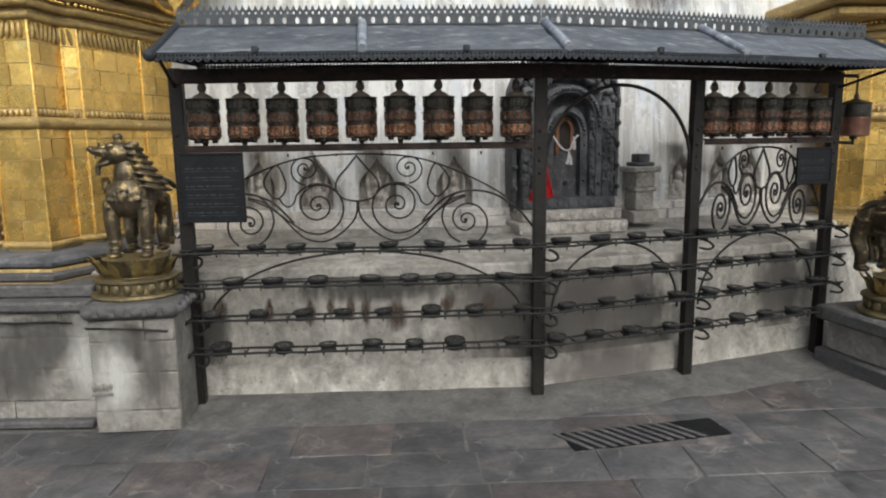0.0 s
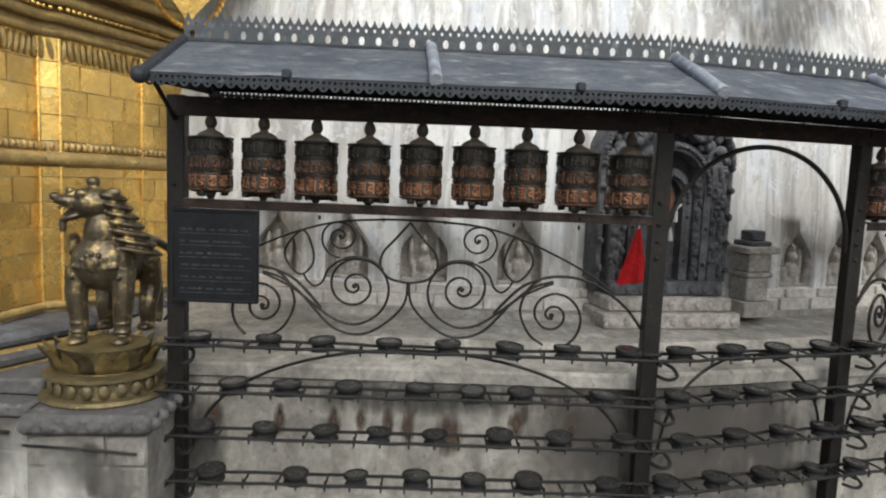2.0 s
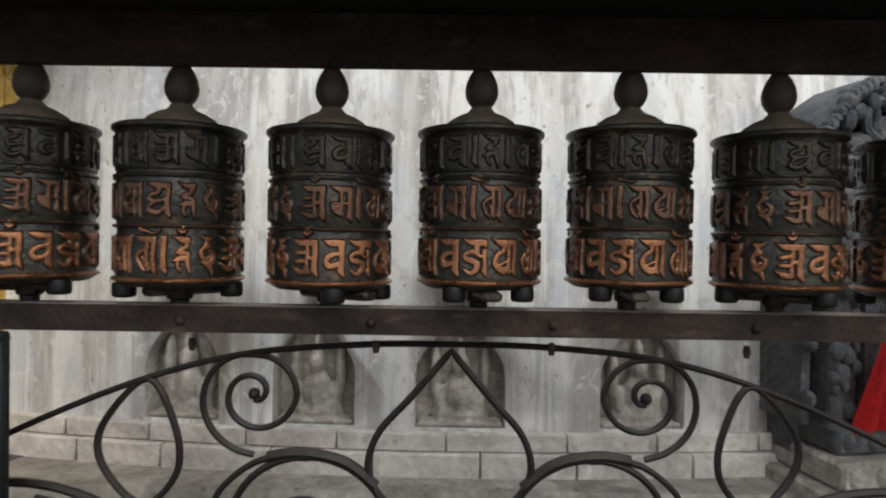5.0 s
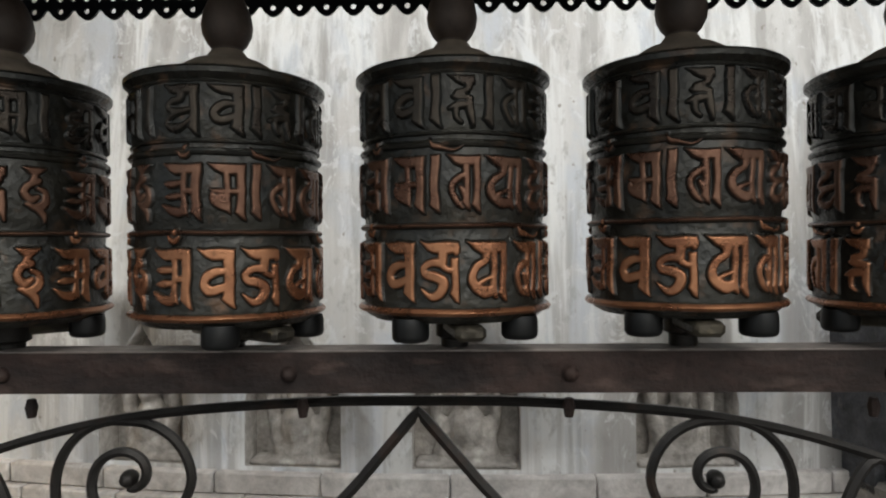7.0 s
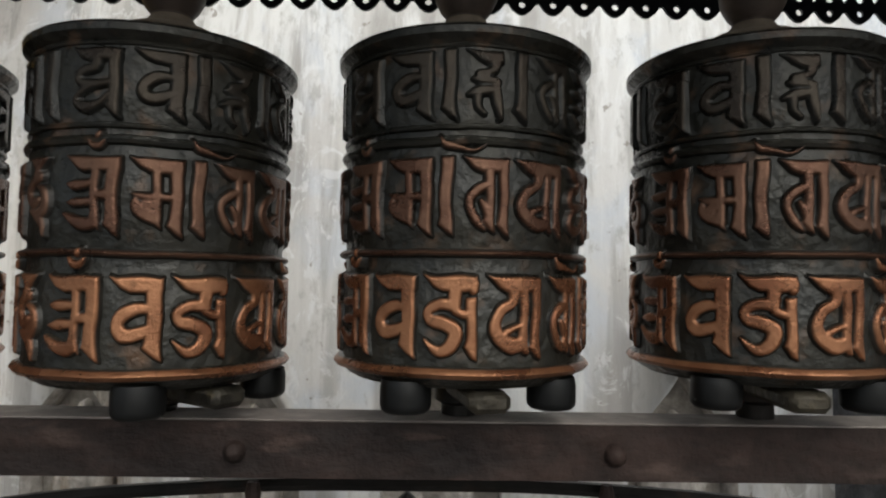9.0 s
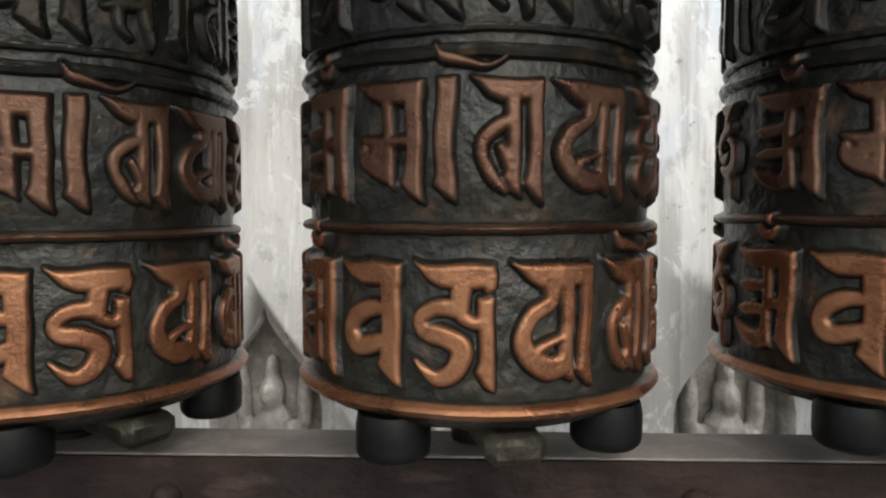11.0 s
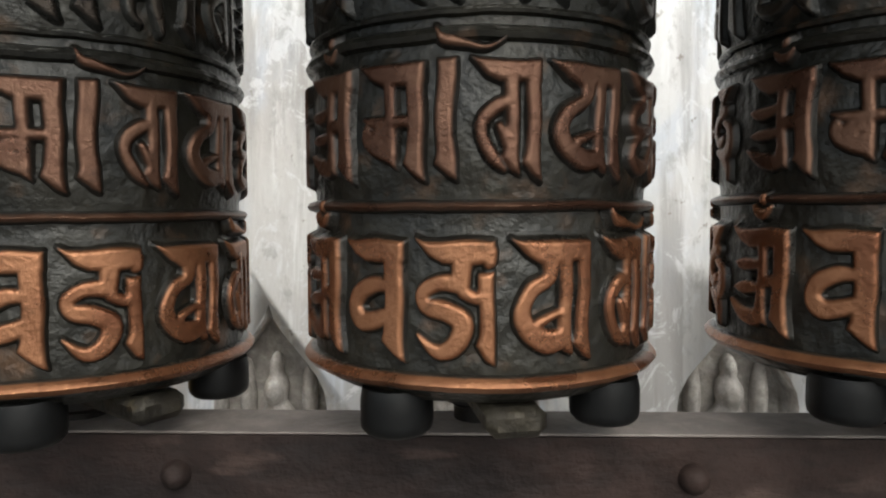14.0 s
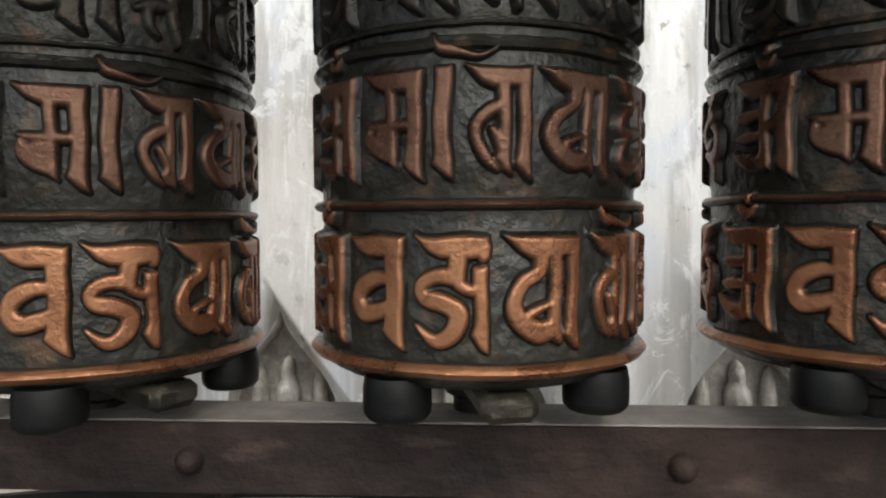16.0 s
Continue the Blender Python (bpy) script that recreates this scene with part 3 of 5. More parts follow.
def scrollwork(i, centre, sx, rad, off):
    """Wrought scrolls between rail and lamps, mirrored about a heart."""
    length, ang = section(i)
    m = Matrix.Translation(along(i, centre, off)) @ pose(0, 0, 0, 0, 0, ang)
    def spiral(cu, cz, start, turn, radii):
        """Points of a scroll about (cu, cz): radii at each quarter turn from the start angle."""
        pts = []
        for k in range((len(radii) - 1) * 6 + 1):
            q, f = divmod(k, 6)
            f /= 6
            r_ = radii[q] if f == 0 else radii[q] * (1 - f) + radii[q + 1] * f
            a = radians(start + turn * 15 * k)
            pts.append((cu + r_ * math.cos(a), cz + r_ * math.sin(a)))
        return pts

    runs = {
        "scroll_bar": ([(0, 1.177), (0.02, 1.085), (0.105, 0.998), (0.2, 0.958), (0.31, 0.99), (0.43, 1.12), (0.51, 1.185), (0.59, 1.212)], 1.0),
        "large_scroll": ([(0.59, 1.205), (0.47, 1.15), (0.37, 1.07), (0.29, 1.015)] + spiral(0.219, 1.163, -90, -1, (0.163, 0.139, 0.114, 0.092, 0.079, 0.066, 0.05, 0.036, 0.026, 0.016, 0.008)), 1.0),
        "small_scroll": (spiral(0.28, 1.37, -90, 1, (0.09, 0.072, 0.057, 0.061, 0.05, 0.036, 0.026, 0.016, 0.008)), 0.85),
        "hook": ([(0.2, 1.276), (0.27, 1.272), (0.325, 1.23), (0.348, 1.178), (0.38, 1.158), (0.41, 1.18), (0.425, 1.21)], 0.9),
        "arch_bar": ([(0.0, 1.447), (0.12, 1.445), (0.285, 1.43), (0.43, 1.392), (0.59, 1.325), (0.75, 1.24), (0.84, 1.17)], 0.9),
        "outer_bar": ([(0.35, 1.065), (0.45, 1.175), (0.54, 1.222), (0.63, 1.235), (0.72, 1.222), (0.8, 1.185), (0.9, 1.105), (0.985, 0.99)], 1.15),
        "end_scroll": ([(0.56, 0.94), (0.5, 0.985), (0.46, 1.08), (0.485, 1.17), (0.53, 1.215)], 1.0),
        "end_spiral": (spiral(0.59, 1.067, -62, 1, (0.142, 0.108, 0.085, 0.062, 0.056, 0.048, 0.033, 0.02, 0.01)), 1.0),
    }
    for sgn in (-1, 1):
        for name, (pts, k) in runs.items():
            bm = bmesh.new()
            tube(bm, [m @ q for q in smooth_line([(sgn * u * sx, 0.0, z) for u, z in pts], 7 if len(pts) < 12 else 2)], rad * k, 6)
            part(name, bm, IRON, stand)
        bm = bmesh.new()
        tube(bm, [m @ q for q in smooth_line([(sgn * u * sx, 0.0, z) for u, z in ((0.425, 1.208), (0.388, 1.255), (0.392, 1.32), (0.43, 1.39), (0.49, 1.33), (0.5, 1.275), (0.462, 1.218))], 6, True)], rad * 0.9, 6, True)
        part("drop", bm, IRON, stand)
        for u, z, r_ in ((0.219, 1.163, 0.011), (0.28, 1.37, 0.009), (0.59, 1.067, 0.012)):
            bm = bmesh.new()
            blob(bm, (sgn * u * sx, 0, z), (r_, 0.02, r_), m)
            part("scroll_eye", bm, IRON, stand)
        bm = bmesh.new()
        tube(bm, [m @ q for q in smooth_line([(sgn * u * sx, 0.0, z) for u, z in ((0.105, 1.235), (0.15, 1.27), (0.21, 1.283), (0.26, 1.277))], 5)], rad * 1.5, 6)
        part("collar", bm, IRON, stand)
    bm = bmesh.new()
    half = [(0, 1.437), (0.055, 1.37), (0.105, 1.31), (0.115, 1.25), (0.075, 1.2), (0.0, 1.183)]
    loop = smooth_line([(u * sx, 0, z) for u, z in half], 6) + smooth_line([(-u * sx, 0, z) for u, z in half[::-1]], 6)[1:-1]
    tube(bm, [m @ q for q in loop], rad, 6, True)
    part("heart", bm, IRON, stand)
    bm = bmesh.new()
    box(bm, (-0.008, -0.01, 1.13), (0.008, 0.01, 1.19), m, 0.003)
    part("stem", bm, IRON, stand)


scrollwork(0, 0.952, 1.03, 0.0059, 0.015)
scrollwork(2, 0.541, 0.54, 0.0075, 0.0)


def notice(i, x0, x1, z0, z1, rows):
    length, ang = section(i)
    m = Matrix.Translation(along(i, 0)) @ pose(0, 0, 0, 0, 0, ang)
    board = empty("notice_board", Matrix(), "black metal plaque with faint raised lettering fixed to the stand", "plaque", "plaques")
    bm = bmesh.new()
    box(bm, (x0, -0.056, z0), (x1, -0.042, z1), m, 0.003)
    part("panel", bm, BOARD, board)
    w = 0.012
    for lo, hi in (((x0, z0), (x1, z0 + w)), ((x0, z1 - w), (x1, z1)), ((x0, z0 + w), (x0 + w, z1 - w)), ((x1 - w, z0 + w), (x1, z1 - w))):
        bm = bmesh.new()
        box(bm, (lo[0], -0.062, lo[1]), (hi[0], -0.0565, hi[1]), m, 0.002)
        part("edge_strip", bm, BOARD, board)
    for r in range(rows):
        z = z1 - 0.1 - (z1 - z0 - 0.14) * r / max(1, rows - 1)
        bm = bmesh.new()
        box(bm, (x0 + 0.03, -0.0585, z - 0.0015), (x1 - 0.03, -0.0565, z + 0.0015), m)
        part("ruled_line", bm, TRIM, board)
        bm = bmesh.new()
        x = x0 + 0.035
        while x < x1 - 0.06:
            w_ = rng.uniform(0.012, 0.035)
            box(bm, (x, -0.0583, z + 0.012), (x + w_, -0.0565, z + 0.02), m)
            x += w_ + rng.uniform(0.006, 0.02)
        tagged(part("worn_writing", bm, TRIM, board), kind="stuff")


notice(0, -0.005, 0.345, 1.085, 1.466, 6)
notice(2, 0.77, 1.07, 1.2, 1.44, 3)

# ---- roof of the stand ----
ROOFLINE = [Vector((-1.37, 3.2)), POSTS[1], POSTS[2], Vector((2.86, 3.885))]
FRONT, REAR = (-0.37, 1.952), (0.335, 1.986)   # eaves: offset from the posts, height
RIDGE = 2.13
for i in range(3):
    for side in (-1, 1):
        (eave, EAVE) = FRONT if side < 0 else REAR
        lo, hi = offset_line(ROOFLINE, eave), offset_line(ROOFLINE, side * 0.004)
        quad = [Vector((lo[i].x, lo[i].y, EAVE)), Vector((lo[i + 1].x, lo[i + 1].y, EAVE)), Vector((hi[i + 1].x, hi[i + 1].y, RIDGE)), Vector((hi[i].x, hi[i].y, RIDGE))]
        n = 14
        top = [[quad[0].lerp(quad[1], k / n).lerp(quad[3].lerp(quad[2], k / n), j / 4) + Vector((0, 0, 0.006 * noise.noise((k * 0.8 + i * 20, j * 1.1, side)))) for k in range(n + 1)] for j in range(5)]
        # extra lower sheet darkens the underside: its shade is in the colour, with soot
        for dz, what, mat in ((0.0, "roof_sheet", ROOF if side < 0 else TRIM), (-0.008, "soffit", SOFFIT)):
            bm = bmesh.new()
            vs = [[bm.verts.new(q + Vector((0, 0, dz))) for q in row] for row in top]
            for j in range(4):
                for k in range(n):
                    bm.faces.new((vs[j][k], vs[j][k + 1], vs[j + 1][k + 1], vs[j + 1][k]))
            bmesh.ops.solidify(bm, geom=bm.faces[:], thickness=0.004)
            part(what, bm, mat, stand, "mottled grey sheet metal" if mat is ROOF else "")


def up_roof(i, s, side=-1):
    """Points from eave to ridge at s metres along run i of the roof."""
    eave, EAVE = FRONT if side < 0 else REAR
    lo, hi = offset_line(ROOFLINE, eave + side * 0.012), offset_line(ROOFLINE, 0.0)
    k = s / (ROOFLINE[i + 1] - ROOFLINE[i]).length
    a, b = lo[i].lerp(lo[i + 1], k), hi[i].lerp(hi[i + 1], k)
    return Vector((a.x, a.y, EAVE - 0.006)), Vector((b.x, b.y, RIDGE + 0.004))


for i, s in ((0, 0.985), (1, 0.02), (2, 0.0)):
    a, b = up_roof(i, s)
    bm = bmesh.new()
    tube(bm, [a + Vector((0, 0, 0.014)), a.lerp(b, 0.5) + Vector((0, 0, 0.016)), b + Vector((0, 0, 0.012))], 0.024, 10)
    part("roof_roll", bm, ROOF, stand)
for i, s in ((0, 0.48), (0, 1.48), (1, 0.52), (2, 0.55), (2, 1.1)):
    a, b = up_roof(i, s)
    bm = bmesh.new()
    box(bm, (-0.016, -0.012, -0.012), (0.016, 0.02, 0.02), Matrix.Translation(a + Vector((0, 0.01, 0.01))), 0.005)
    part("clip", bm, TRIM, stand)
for i, s in ((0, -0.0), (2, (ROOFLINE[3] - ROOFLINE[2]).length)):
    for side in (-1, 1):
        a, b = up_roof(i, s, side)
        d = (b - a)
        bm = bmesh.new()
        tube(bm, [a - d * 0.06, a.lerp(b, 0.5), b], 0.021, 8)
        blob(bm, a - d * 0.07, (0.03, 0.05, 0.03), Matrix())
        part("barge_roll", bm, TRIM, stand)
    # gable plate with a round hole, and a strut to the post
    fa, fr = up_roof(i, s, -1)
    ra, _ = up_roof(i, s, 1)
    run2 = (ROOFLINE[i + 1] - ROOFLINE[i]).normalized()
    across = Vector((-run2.y, run2.x))
    mid = ROOFLINE[0] if i == 0 else ROOFLINE[3]
    shape = [(FRONT[0] + 0.02, FRONT[1] - 0.03), (REAR[0] - 0.02, REAR[1] - 0.03), (0.0, RIDGE - 0.012)]
    hole = [(-0.12 + 0.024 * math.cos(k * math.pi / 6), 1.995 + 0.024 * math.sin(k * math.pi / 6)) for k in range(12)]
    me = cut_plate(shape, [hole], 0.004)
    inset = run2 * (0.012 if i == 0 else -0.012)
    me.transform(Matrix(((across.x, -run2.x, 0, mid.x + inset.x), (across.y, -run2.y, 0, mid.y + inset.y), (0, 0, 1, 0), (0, 0, 0, 1))))
    # same near-black as the underside, with the roof's shade in the colour
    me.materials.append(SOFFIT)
    plate = new("gable_plate", me)
    plate.parent = stand
    p = POSTS[0] if i == 0 else POSTS[3]
    a, b = up_roof(i, s)
    bm = bmesh.new()
    tube(bm, [Vector((p.x, p.y - 0.03, 1.82)), a.lerp(b, 0.15) - Vector((0, 0, 0.02))], 0.01, 6)
    part("strut", bm, IRON, stand)

# hanging fringe: scallops with small holes; crest: ovals and points
pitch = 0.04


def fringe_cell(n):
    out = [(0, 0), (n * pitch, 0)]
    for k in reversed(range(n)):
        for t in (0.95, 0.8, 0.62, 0.5, 0.38, 0.2, 0.05):
            out.append(((k + t) * pitch, -0.026 - 0.02 * math.sin(math.pi * t) ** 0.7))
    holes = []
    for k in range(n):
        c = (k + 0.5) * pitch
        holes.append([(c + 0.0045 * math.cos(a * math.pi / 4), -0.033 + 0.0045 * math.sin(a * math.pi / 4)) for a in range(8)])
        c = k * pitch + pitch * 0.99 if k < n - 1 else None
        if c:
            holes.append([(c - 0.0075, -0.009), (c + 0.0075, -0.009), (c, -0.02)])
        holes.append([((k + 0.5) * pitch + 0.0055 * math.cos(a * math.pi / 4), -0.014 + 0.0055 * math.sin(a * math.pi / 4)) for a in range(8)])
    return out, holes


def crest_cell(n, step=0.067):
    out = [(0, 0), (n * step, 0)]
    for k in reversed(range(2 * n)):
        x = k * step / 2
        out += [(x + step * 0.46, 0.088), (x + step * 0.36, 0.098), (x + step * 0.25, 0.116), (x + step * 0.14, 0.098), (x + step * 0.04, 0.088)]
    holes = []
    for k in range(n):
        c = (k + 0.5) * step
        holes.append([(c + 0.0115 * math.cos(a * math.pi / 5), 0.034 + 0.018 * math.sin(a * math.pi / 5)) for a in range(10)])
        for d in (-0.25, 0.25):
            holes.append([(c + d * step + 0.0055 * math.cos(a * math.pi / 3), 0.074 + 0.008 * math.sin(a * math.pi / 3)) for a in range(6)])
    return out, holes


for i in range(3):
    run_len = (ROOFLINE[i + 1] - ROOFLINE[i]).length
    ang = math.degrees(math.atan2(*(ROOFLINE[i + 1] - ROOFLINE[i]).yx))
    for off, z, kind in ((FRONT[0] - 0.003, FRONT[1] - 0.002, "fringe"), (REAR[0] + 0.003, REAR[1] - 0.002, "fringe"), (0.0, RIDGE - 0.006, "crest")):
        a, b = offset_line(ROOFLINE, off)[i], offset_line(ROOFLINE, off)[i + 1]
        L = (b - a).length
        step = pitch if kind == "fringe" else 0.067
        n = max(1, round(L / step))
        me = cut_plate(*(fringe_cell(n) if kind == "fringe" else crest_cell(n)), 0.004)
        me.transform(Matrix.Diagonal((L / (n * step), 1, 1, 1)))
        me.transform(Matrix.Translation((a.x, a.y, z)) @ pose(0, 0, 0, 0, 0, ang))
        me.materials.append(TRIM if kind == "fringe" else CREST)
        ob = new("fringe" if kind == "fringe" else "ridge_crest", me)
        ob.parent = stand
    a, b = offset_line(ROOFLINE, 0.0)[i], offset_line(ROOFLINE, 0.0)[i + 1]
    bm = bmesh.new()
    tube(bm, [Vector((a.x, a.y, RIDGE)), Vector((b.x, b.y, RIDGE))], 0.013, 8)
    part("ridge_rod", bm, TRIM, stand)

# ---- prayer wheels ----
R = 0.0835


def worn_copper(name, face, deep, lo, hi, rough):
    """Sheet copper with dark patina in the hollows and metal rubbed bare on the raised parts, by height over the drum."""
    m = bpy.data.materials.new(name)
    m.use_nodes = True
    nt = m.node_tree
    n, link = nt.nodes.new, nt.links.new
    bsdf = nt.nodes["Principled BSDF"]
    co = n("ShaderNodeTexCoord")
    flat = n("ShaderNodeVectorMath")
    flat.operation = "MULTIPLY"
    flat.inputs[1].default_value = (1, 1, 0)
    link(co.outputs["Object"], flat.inputs[0])
    rad = n("ShaderNodeVectorMath")
    rad.operation = "LENGTH"
    link(flat.outputs[0], rad.inputs[0])
    geo = n("ShaderNodeNewGeometry")

    def grain(scale, detail=6):
        t = n("ShaderNodeTexNoise")
        t.inputs["Scale"].default_value, t.inputs["Detail"].default_value, t.inputs["Roughness"].default_value = scale, detail, 0.65
        link(geo.outputs["Position"], t.inputs["Vector"])
        return t.outputs[0]

    def mixed(fac, a, b):
        x = n("ShaderNodeMix")
        x.data_type = "RGBA"
        link(fac, x.inputs[0])
        for slot, v in ((6, a), (7, b)):
            if isinstance(v, tuple):
                x.inputs[slot].default_value = (*v, 1)
            else:
                link(v, x.inputs[slot])
        return x.outputs[2]

    def ranged(v, a, b, c=0.0, d=1.0):
        r = n("ShaderNodeMapRange")
        r.interpolation_type = "SMOOTHSTEP"
        for k, x in enumerate((a, b, c, d)):
            r.inputs[1 + k].default_value = x
        link(v, r.inputs[0])
        return r.outputs[0]

    big, mid, small = grain(24), grain(95), grain(420)
    jitter = n("ShaderNodeMath")
    jitter.operation = "MULTIPLY_ADD"
    link(mid, jitter.inputs[0])
    jitter.inputs[1].default_value = -0.0013
    link(rad.outputs["Value"], jitter.inputs[2])
    bare = ranged(jitter.outputs[0], lo - 0.00065, hi - 0.00065)
    tone = mixed(ranged(big, 0.34, 0.66), tuple(c * f for c, f in zip(face, (0.5, 0.42, 0.4))), face)
    tone = mixed(ranged(mid, 0.55, 0.72, 0, 0.55), tone, tuple(c * 0.28 for c in face))
    dark = mixed(ranged(mid, 0.35, 0.68), tuple(c * 0.4 for c in deep), deep)
    link(mixed(bare, dark, tone), bsdf.inputs["Base Color"])
    link(ranged(bare, 0, 1, 0.2, 0.72), bsdf.inputs["Metallic"])
    link(ranged(big, 0.3, 0.7, rough - 0.07, rough + 0.1), bsdf.inputs["Roughness"])
    bsdf.inputs["Specular IOR Level"].default_value = 0.45
    add = n("ShaderNodeMath")
    add.operation = "ADD"
    link(mid, add.inputs[0])
    link(small, add.inputs[1])
    bump = n("ShaderNodeBump")
    bump.inputs["Strength"].default_value, bump.inputs["Distance"].default_value = 0.24, 0.004
    link(add.outputs[0], bump.inputs["Height"])
    link(bump.outputs[0], bsdf.inputs["Normal"])
    return m


BRIGHT_RELIEF = worn_copper("rubbed_copper_relief", (0.33, 0.152, 0.077), (0.026, 0.023, 0.018), R + 0.0017, R + 0.0039, 0.28)
BROWN_RELIEF = worn_copper("browned_copper_relief", (0.155, 0.082, 0.052), (0.025, 0.022, 0.018), R + 0.0018, R + 0.004, 0.3)
BLACK_RELIEF = worn_copper("blackened_copper_relief", (0.05, 0.04, 0.03), (0.018, 0.018, 0.015), R + 0.002, R + 0.004, 0.28)


def flag(w):
    """Head stroke: a wedge cut on the slant at its left end."""
    return [(0.0, 1.02), (0.1, 1.0), (w, 1.0), (w + 0.01, 0.82), (w - 0.16, 0.8), (0.3, 0.8), (0.17, 0.86)]


def stem(x, wide=0.19, top=0.95, foot=0.0):
    """Upright with a slanted, flaring foot; x is its right edge."""
    return [(x, top), (x - wide, top), (x - wide + 0.01, foot + 0.16), (x - wide - 0.015, foot + 0.07), (x - 0.05, foot - 0.06), (x + 0.035, foot - 0.1), (x - 0.005, foot + 0.3)]


# each letter: its width, solid shapes of corners, and strokes of (x, y, half width), in letter heights
LETTERS = {}
LETTERS["om"] = (0.84, [flag(0.84), stem(0.84), stem(0.56, 0.13, 0.9, 0.08)],
                 [[(0.08, 0.63, 0.02), (0.2, 0.61, 0.07), (0.46, 0.63, 0.05)], [(0.08, 0.36, 0.02), (0.22, 0.36, 0.065), (0.46, 0.38, 0.05)], [(0.5, 0.47, 0.06), (0.75, 0.47, 0.06)], [(0.0, 0.22, 0.015), (0.2, 0.1, 0.07), (0.4, 0.06, 0.09), (0.52, 0.08, 0.06)]])
LETTERS["va"] = (0.74, [flag(0.74), stem(0.74, 0.22)],
                 [[(0.6, 0.58, 0.05), (0.4, 0.6, 0.075), (0.2, 0.5, 0.085), (0.14, 0.36, 0.085), (0.26, 0.24, 0.09), (0.46, 0.27, 0.09), (0.6, 0.36, 0.05)]])
LETTERS["nga"] = (0.82, [flag(0.8), stem(0.82, 0.15, 0.72)],
                  [[(0.5, 0.86, 0.1), (0.5, 0.68, 0.09), (0.5, 0.62, 0.085)], [(0.5, 0.62, 0.08), (0.3, 0.62, 0.07), (0.12, 0.54, 0.07), (0.14, 0.42, 0.075), (0.34, 0.38, 0.085), (0.5, 0.28, 0.1), (0.46, 0.1, 0.1), (0.28, 0.02, 0.07), (0.05, 0.16, 0.015)],
                   [(0.52, 0.56, 0.06), (0.66, 0.5, 0.055), (0.75, 0.58, 0.05)], [(0.76, 0.9, 0.07), (0.77, 0.82, 0.06)]])
LETTERS["pa"] = (0.86, [flag(0.86), stem(0.86, 0.15), stem(0.64, 0.14, 0.9, 0.06)],
                 [[(0.4, 0.86, 0.1), (0.38, 0.68, 0.07), (0.2, 0.56, 0.075), (0.12, 0.38, 0.085), (0.2, 0.2, 0.09), (0.38, 0.1, 0.1), (0.55, 0.12, 0.09)], [(0.3, 0.26, 0.05), (0.52, 0.36, 0.03)]])
LETTERS["ta"] = (0.7, [flag(0.7), stem(0.7, 0.15), stem(0.48, 0.14, 0.9, 0.05)],
                 [[(0.42, 0.62, 0.05), (0.26, 0.58, 0.065), (0.12, 0.46, 0.065), (0.12, 0.3, 0.055), (0.24, 0.12, 0.06), (0.36, 0.0, 0.02)], [(0.28, 0.4, 0.035), (0.4, 0.22, 0.06)]])
LETTERS["bar"] = (0.2, [stem(0.2, 0.19, 1.02)], [])
LETTERS["dra"] = (0.58, [flag(0.56)],
                  [[(0.44, 0.9, 0.1), (0.42, 0.7, 0.07), (0.22, 0.62, 0.07)], [(0.12, 0.56, 0.02), (0.26, 0.54, 0.075), (0.5, 0.5, 0.06)], [(0.48, 0.5, 0.07), (0.5, 0.2, 0.075), (0.56, -0.06, 0.03)], [(0.06, 0.3, 0.03), (0.24, 0.36, 0.08), (0.46, 0.36, 0.06)], [(0.2, 0.3, 0.06), (0.2, 0.1, 0.05), (0.3, 0.0, 0.03)]])
LETTERS["hum"] = (0.56, [[(0.02, 1.02), (0.5, 1.02), (0.32, 0.84), (0.4, 0.68), (0.14, 0.7), (0.2, 0.86)]],
                  [[(0.34, 0.74, 0.07), (0.16, 0.66, 0.07), (0.08, 0.5, 0.075), (0.2, 0.36, 0.08), (0.34, 0.42, 0.05)], [(0.34, 0.6, 0.04), (0.48, 0.5, 0.07), (0.46, 0.3, 0.085), (0.3, 0.2, 0.08), (0.1, 0.26, 0.03)], [(0.26, 0.2, 0.06), (0.42, 0.08, 0.07), (0.48, -0.1, 0.025)]])
LETTERS["ma"] = (0.76, [flag(0.76), stem(0.76, 0.18), stem(0.46, 0.13, 0.9, 0.12)],
                 [[(0.1, 0.42, 0.04), (0.14, 0.32, 0.09), (0.28, 0.22, 0.1), (0.42, 0.14, 0.07)], [(0.06, 0.5, 0.015), (0.22, 0.47, 0.05), (0.6, 0.45, 0.055)], [(0.24, 0.36, 0.07), (0.4, 0.36, 0.06)]])
LETTERS["dme"] = (0.78, [flag(0.78), stem(0.78, 0.17)],
                  [[(0.42, 0.86, 0.09), (0.4, 0.7, 0.07), (0.22, 0.64, 0.07), (0.12, 0.5, 0.06), (0.28, 0.42, 0.07), (0.6, 0.46, 0.05)], [(0.36, 0.42, 0.06), (0.16, 0.28, 0.05), (0.12, 0.14, 0.06), (0.32, 0.06, 0.08), (0.5, 0.12, 0.06), (0.62, 0.26, 0.045)]])
LETTERS["flame"] = (0.7, [], [[(0.0, 0.2, 0.005), (0.08, 0.09, 0.045), (0.18, 0.06, 0.05), (0.34, 0.02, 0.028), (0.5, -0.01, 0.016), (0.62, 0.03, 0.012), (0.7, 0.1, 0.004)]])
LETTERS["moon"] = (0.24, [], [[(0.0, 0.12, 0.02), (0.06, 0.04, 0.045), (0.16, 0.03, 0.045), (0.24, 0.1, 0.02)], [(0.13, 0.17, 0.05), (0.14, 0.2, 0.04)]])


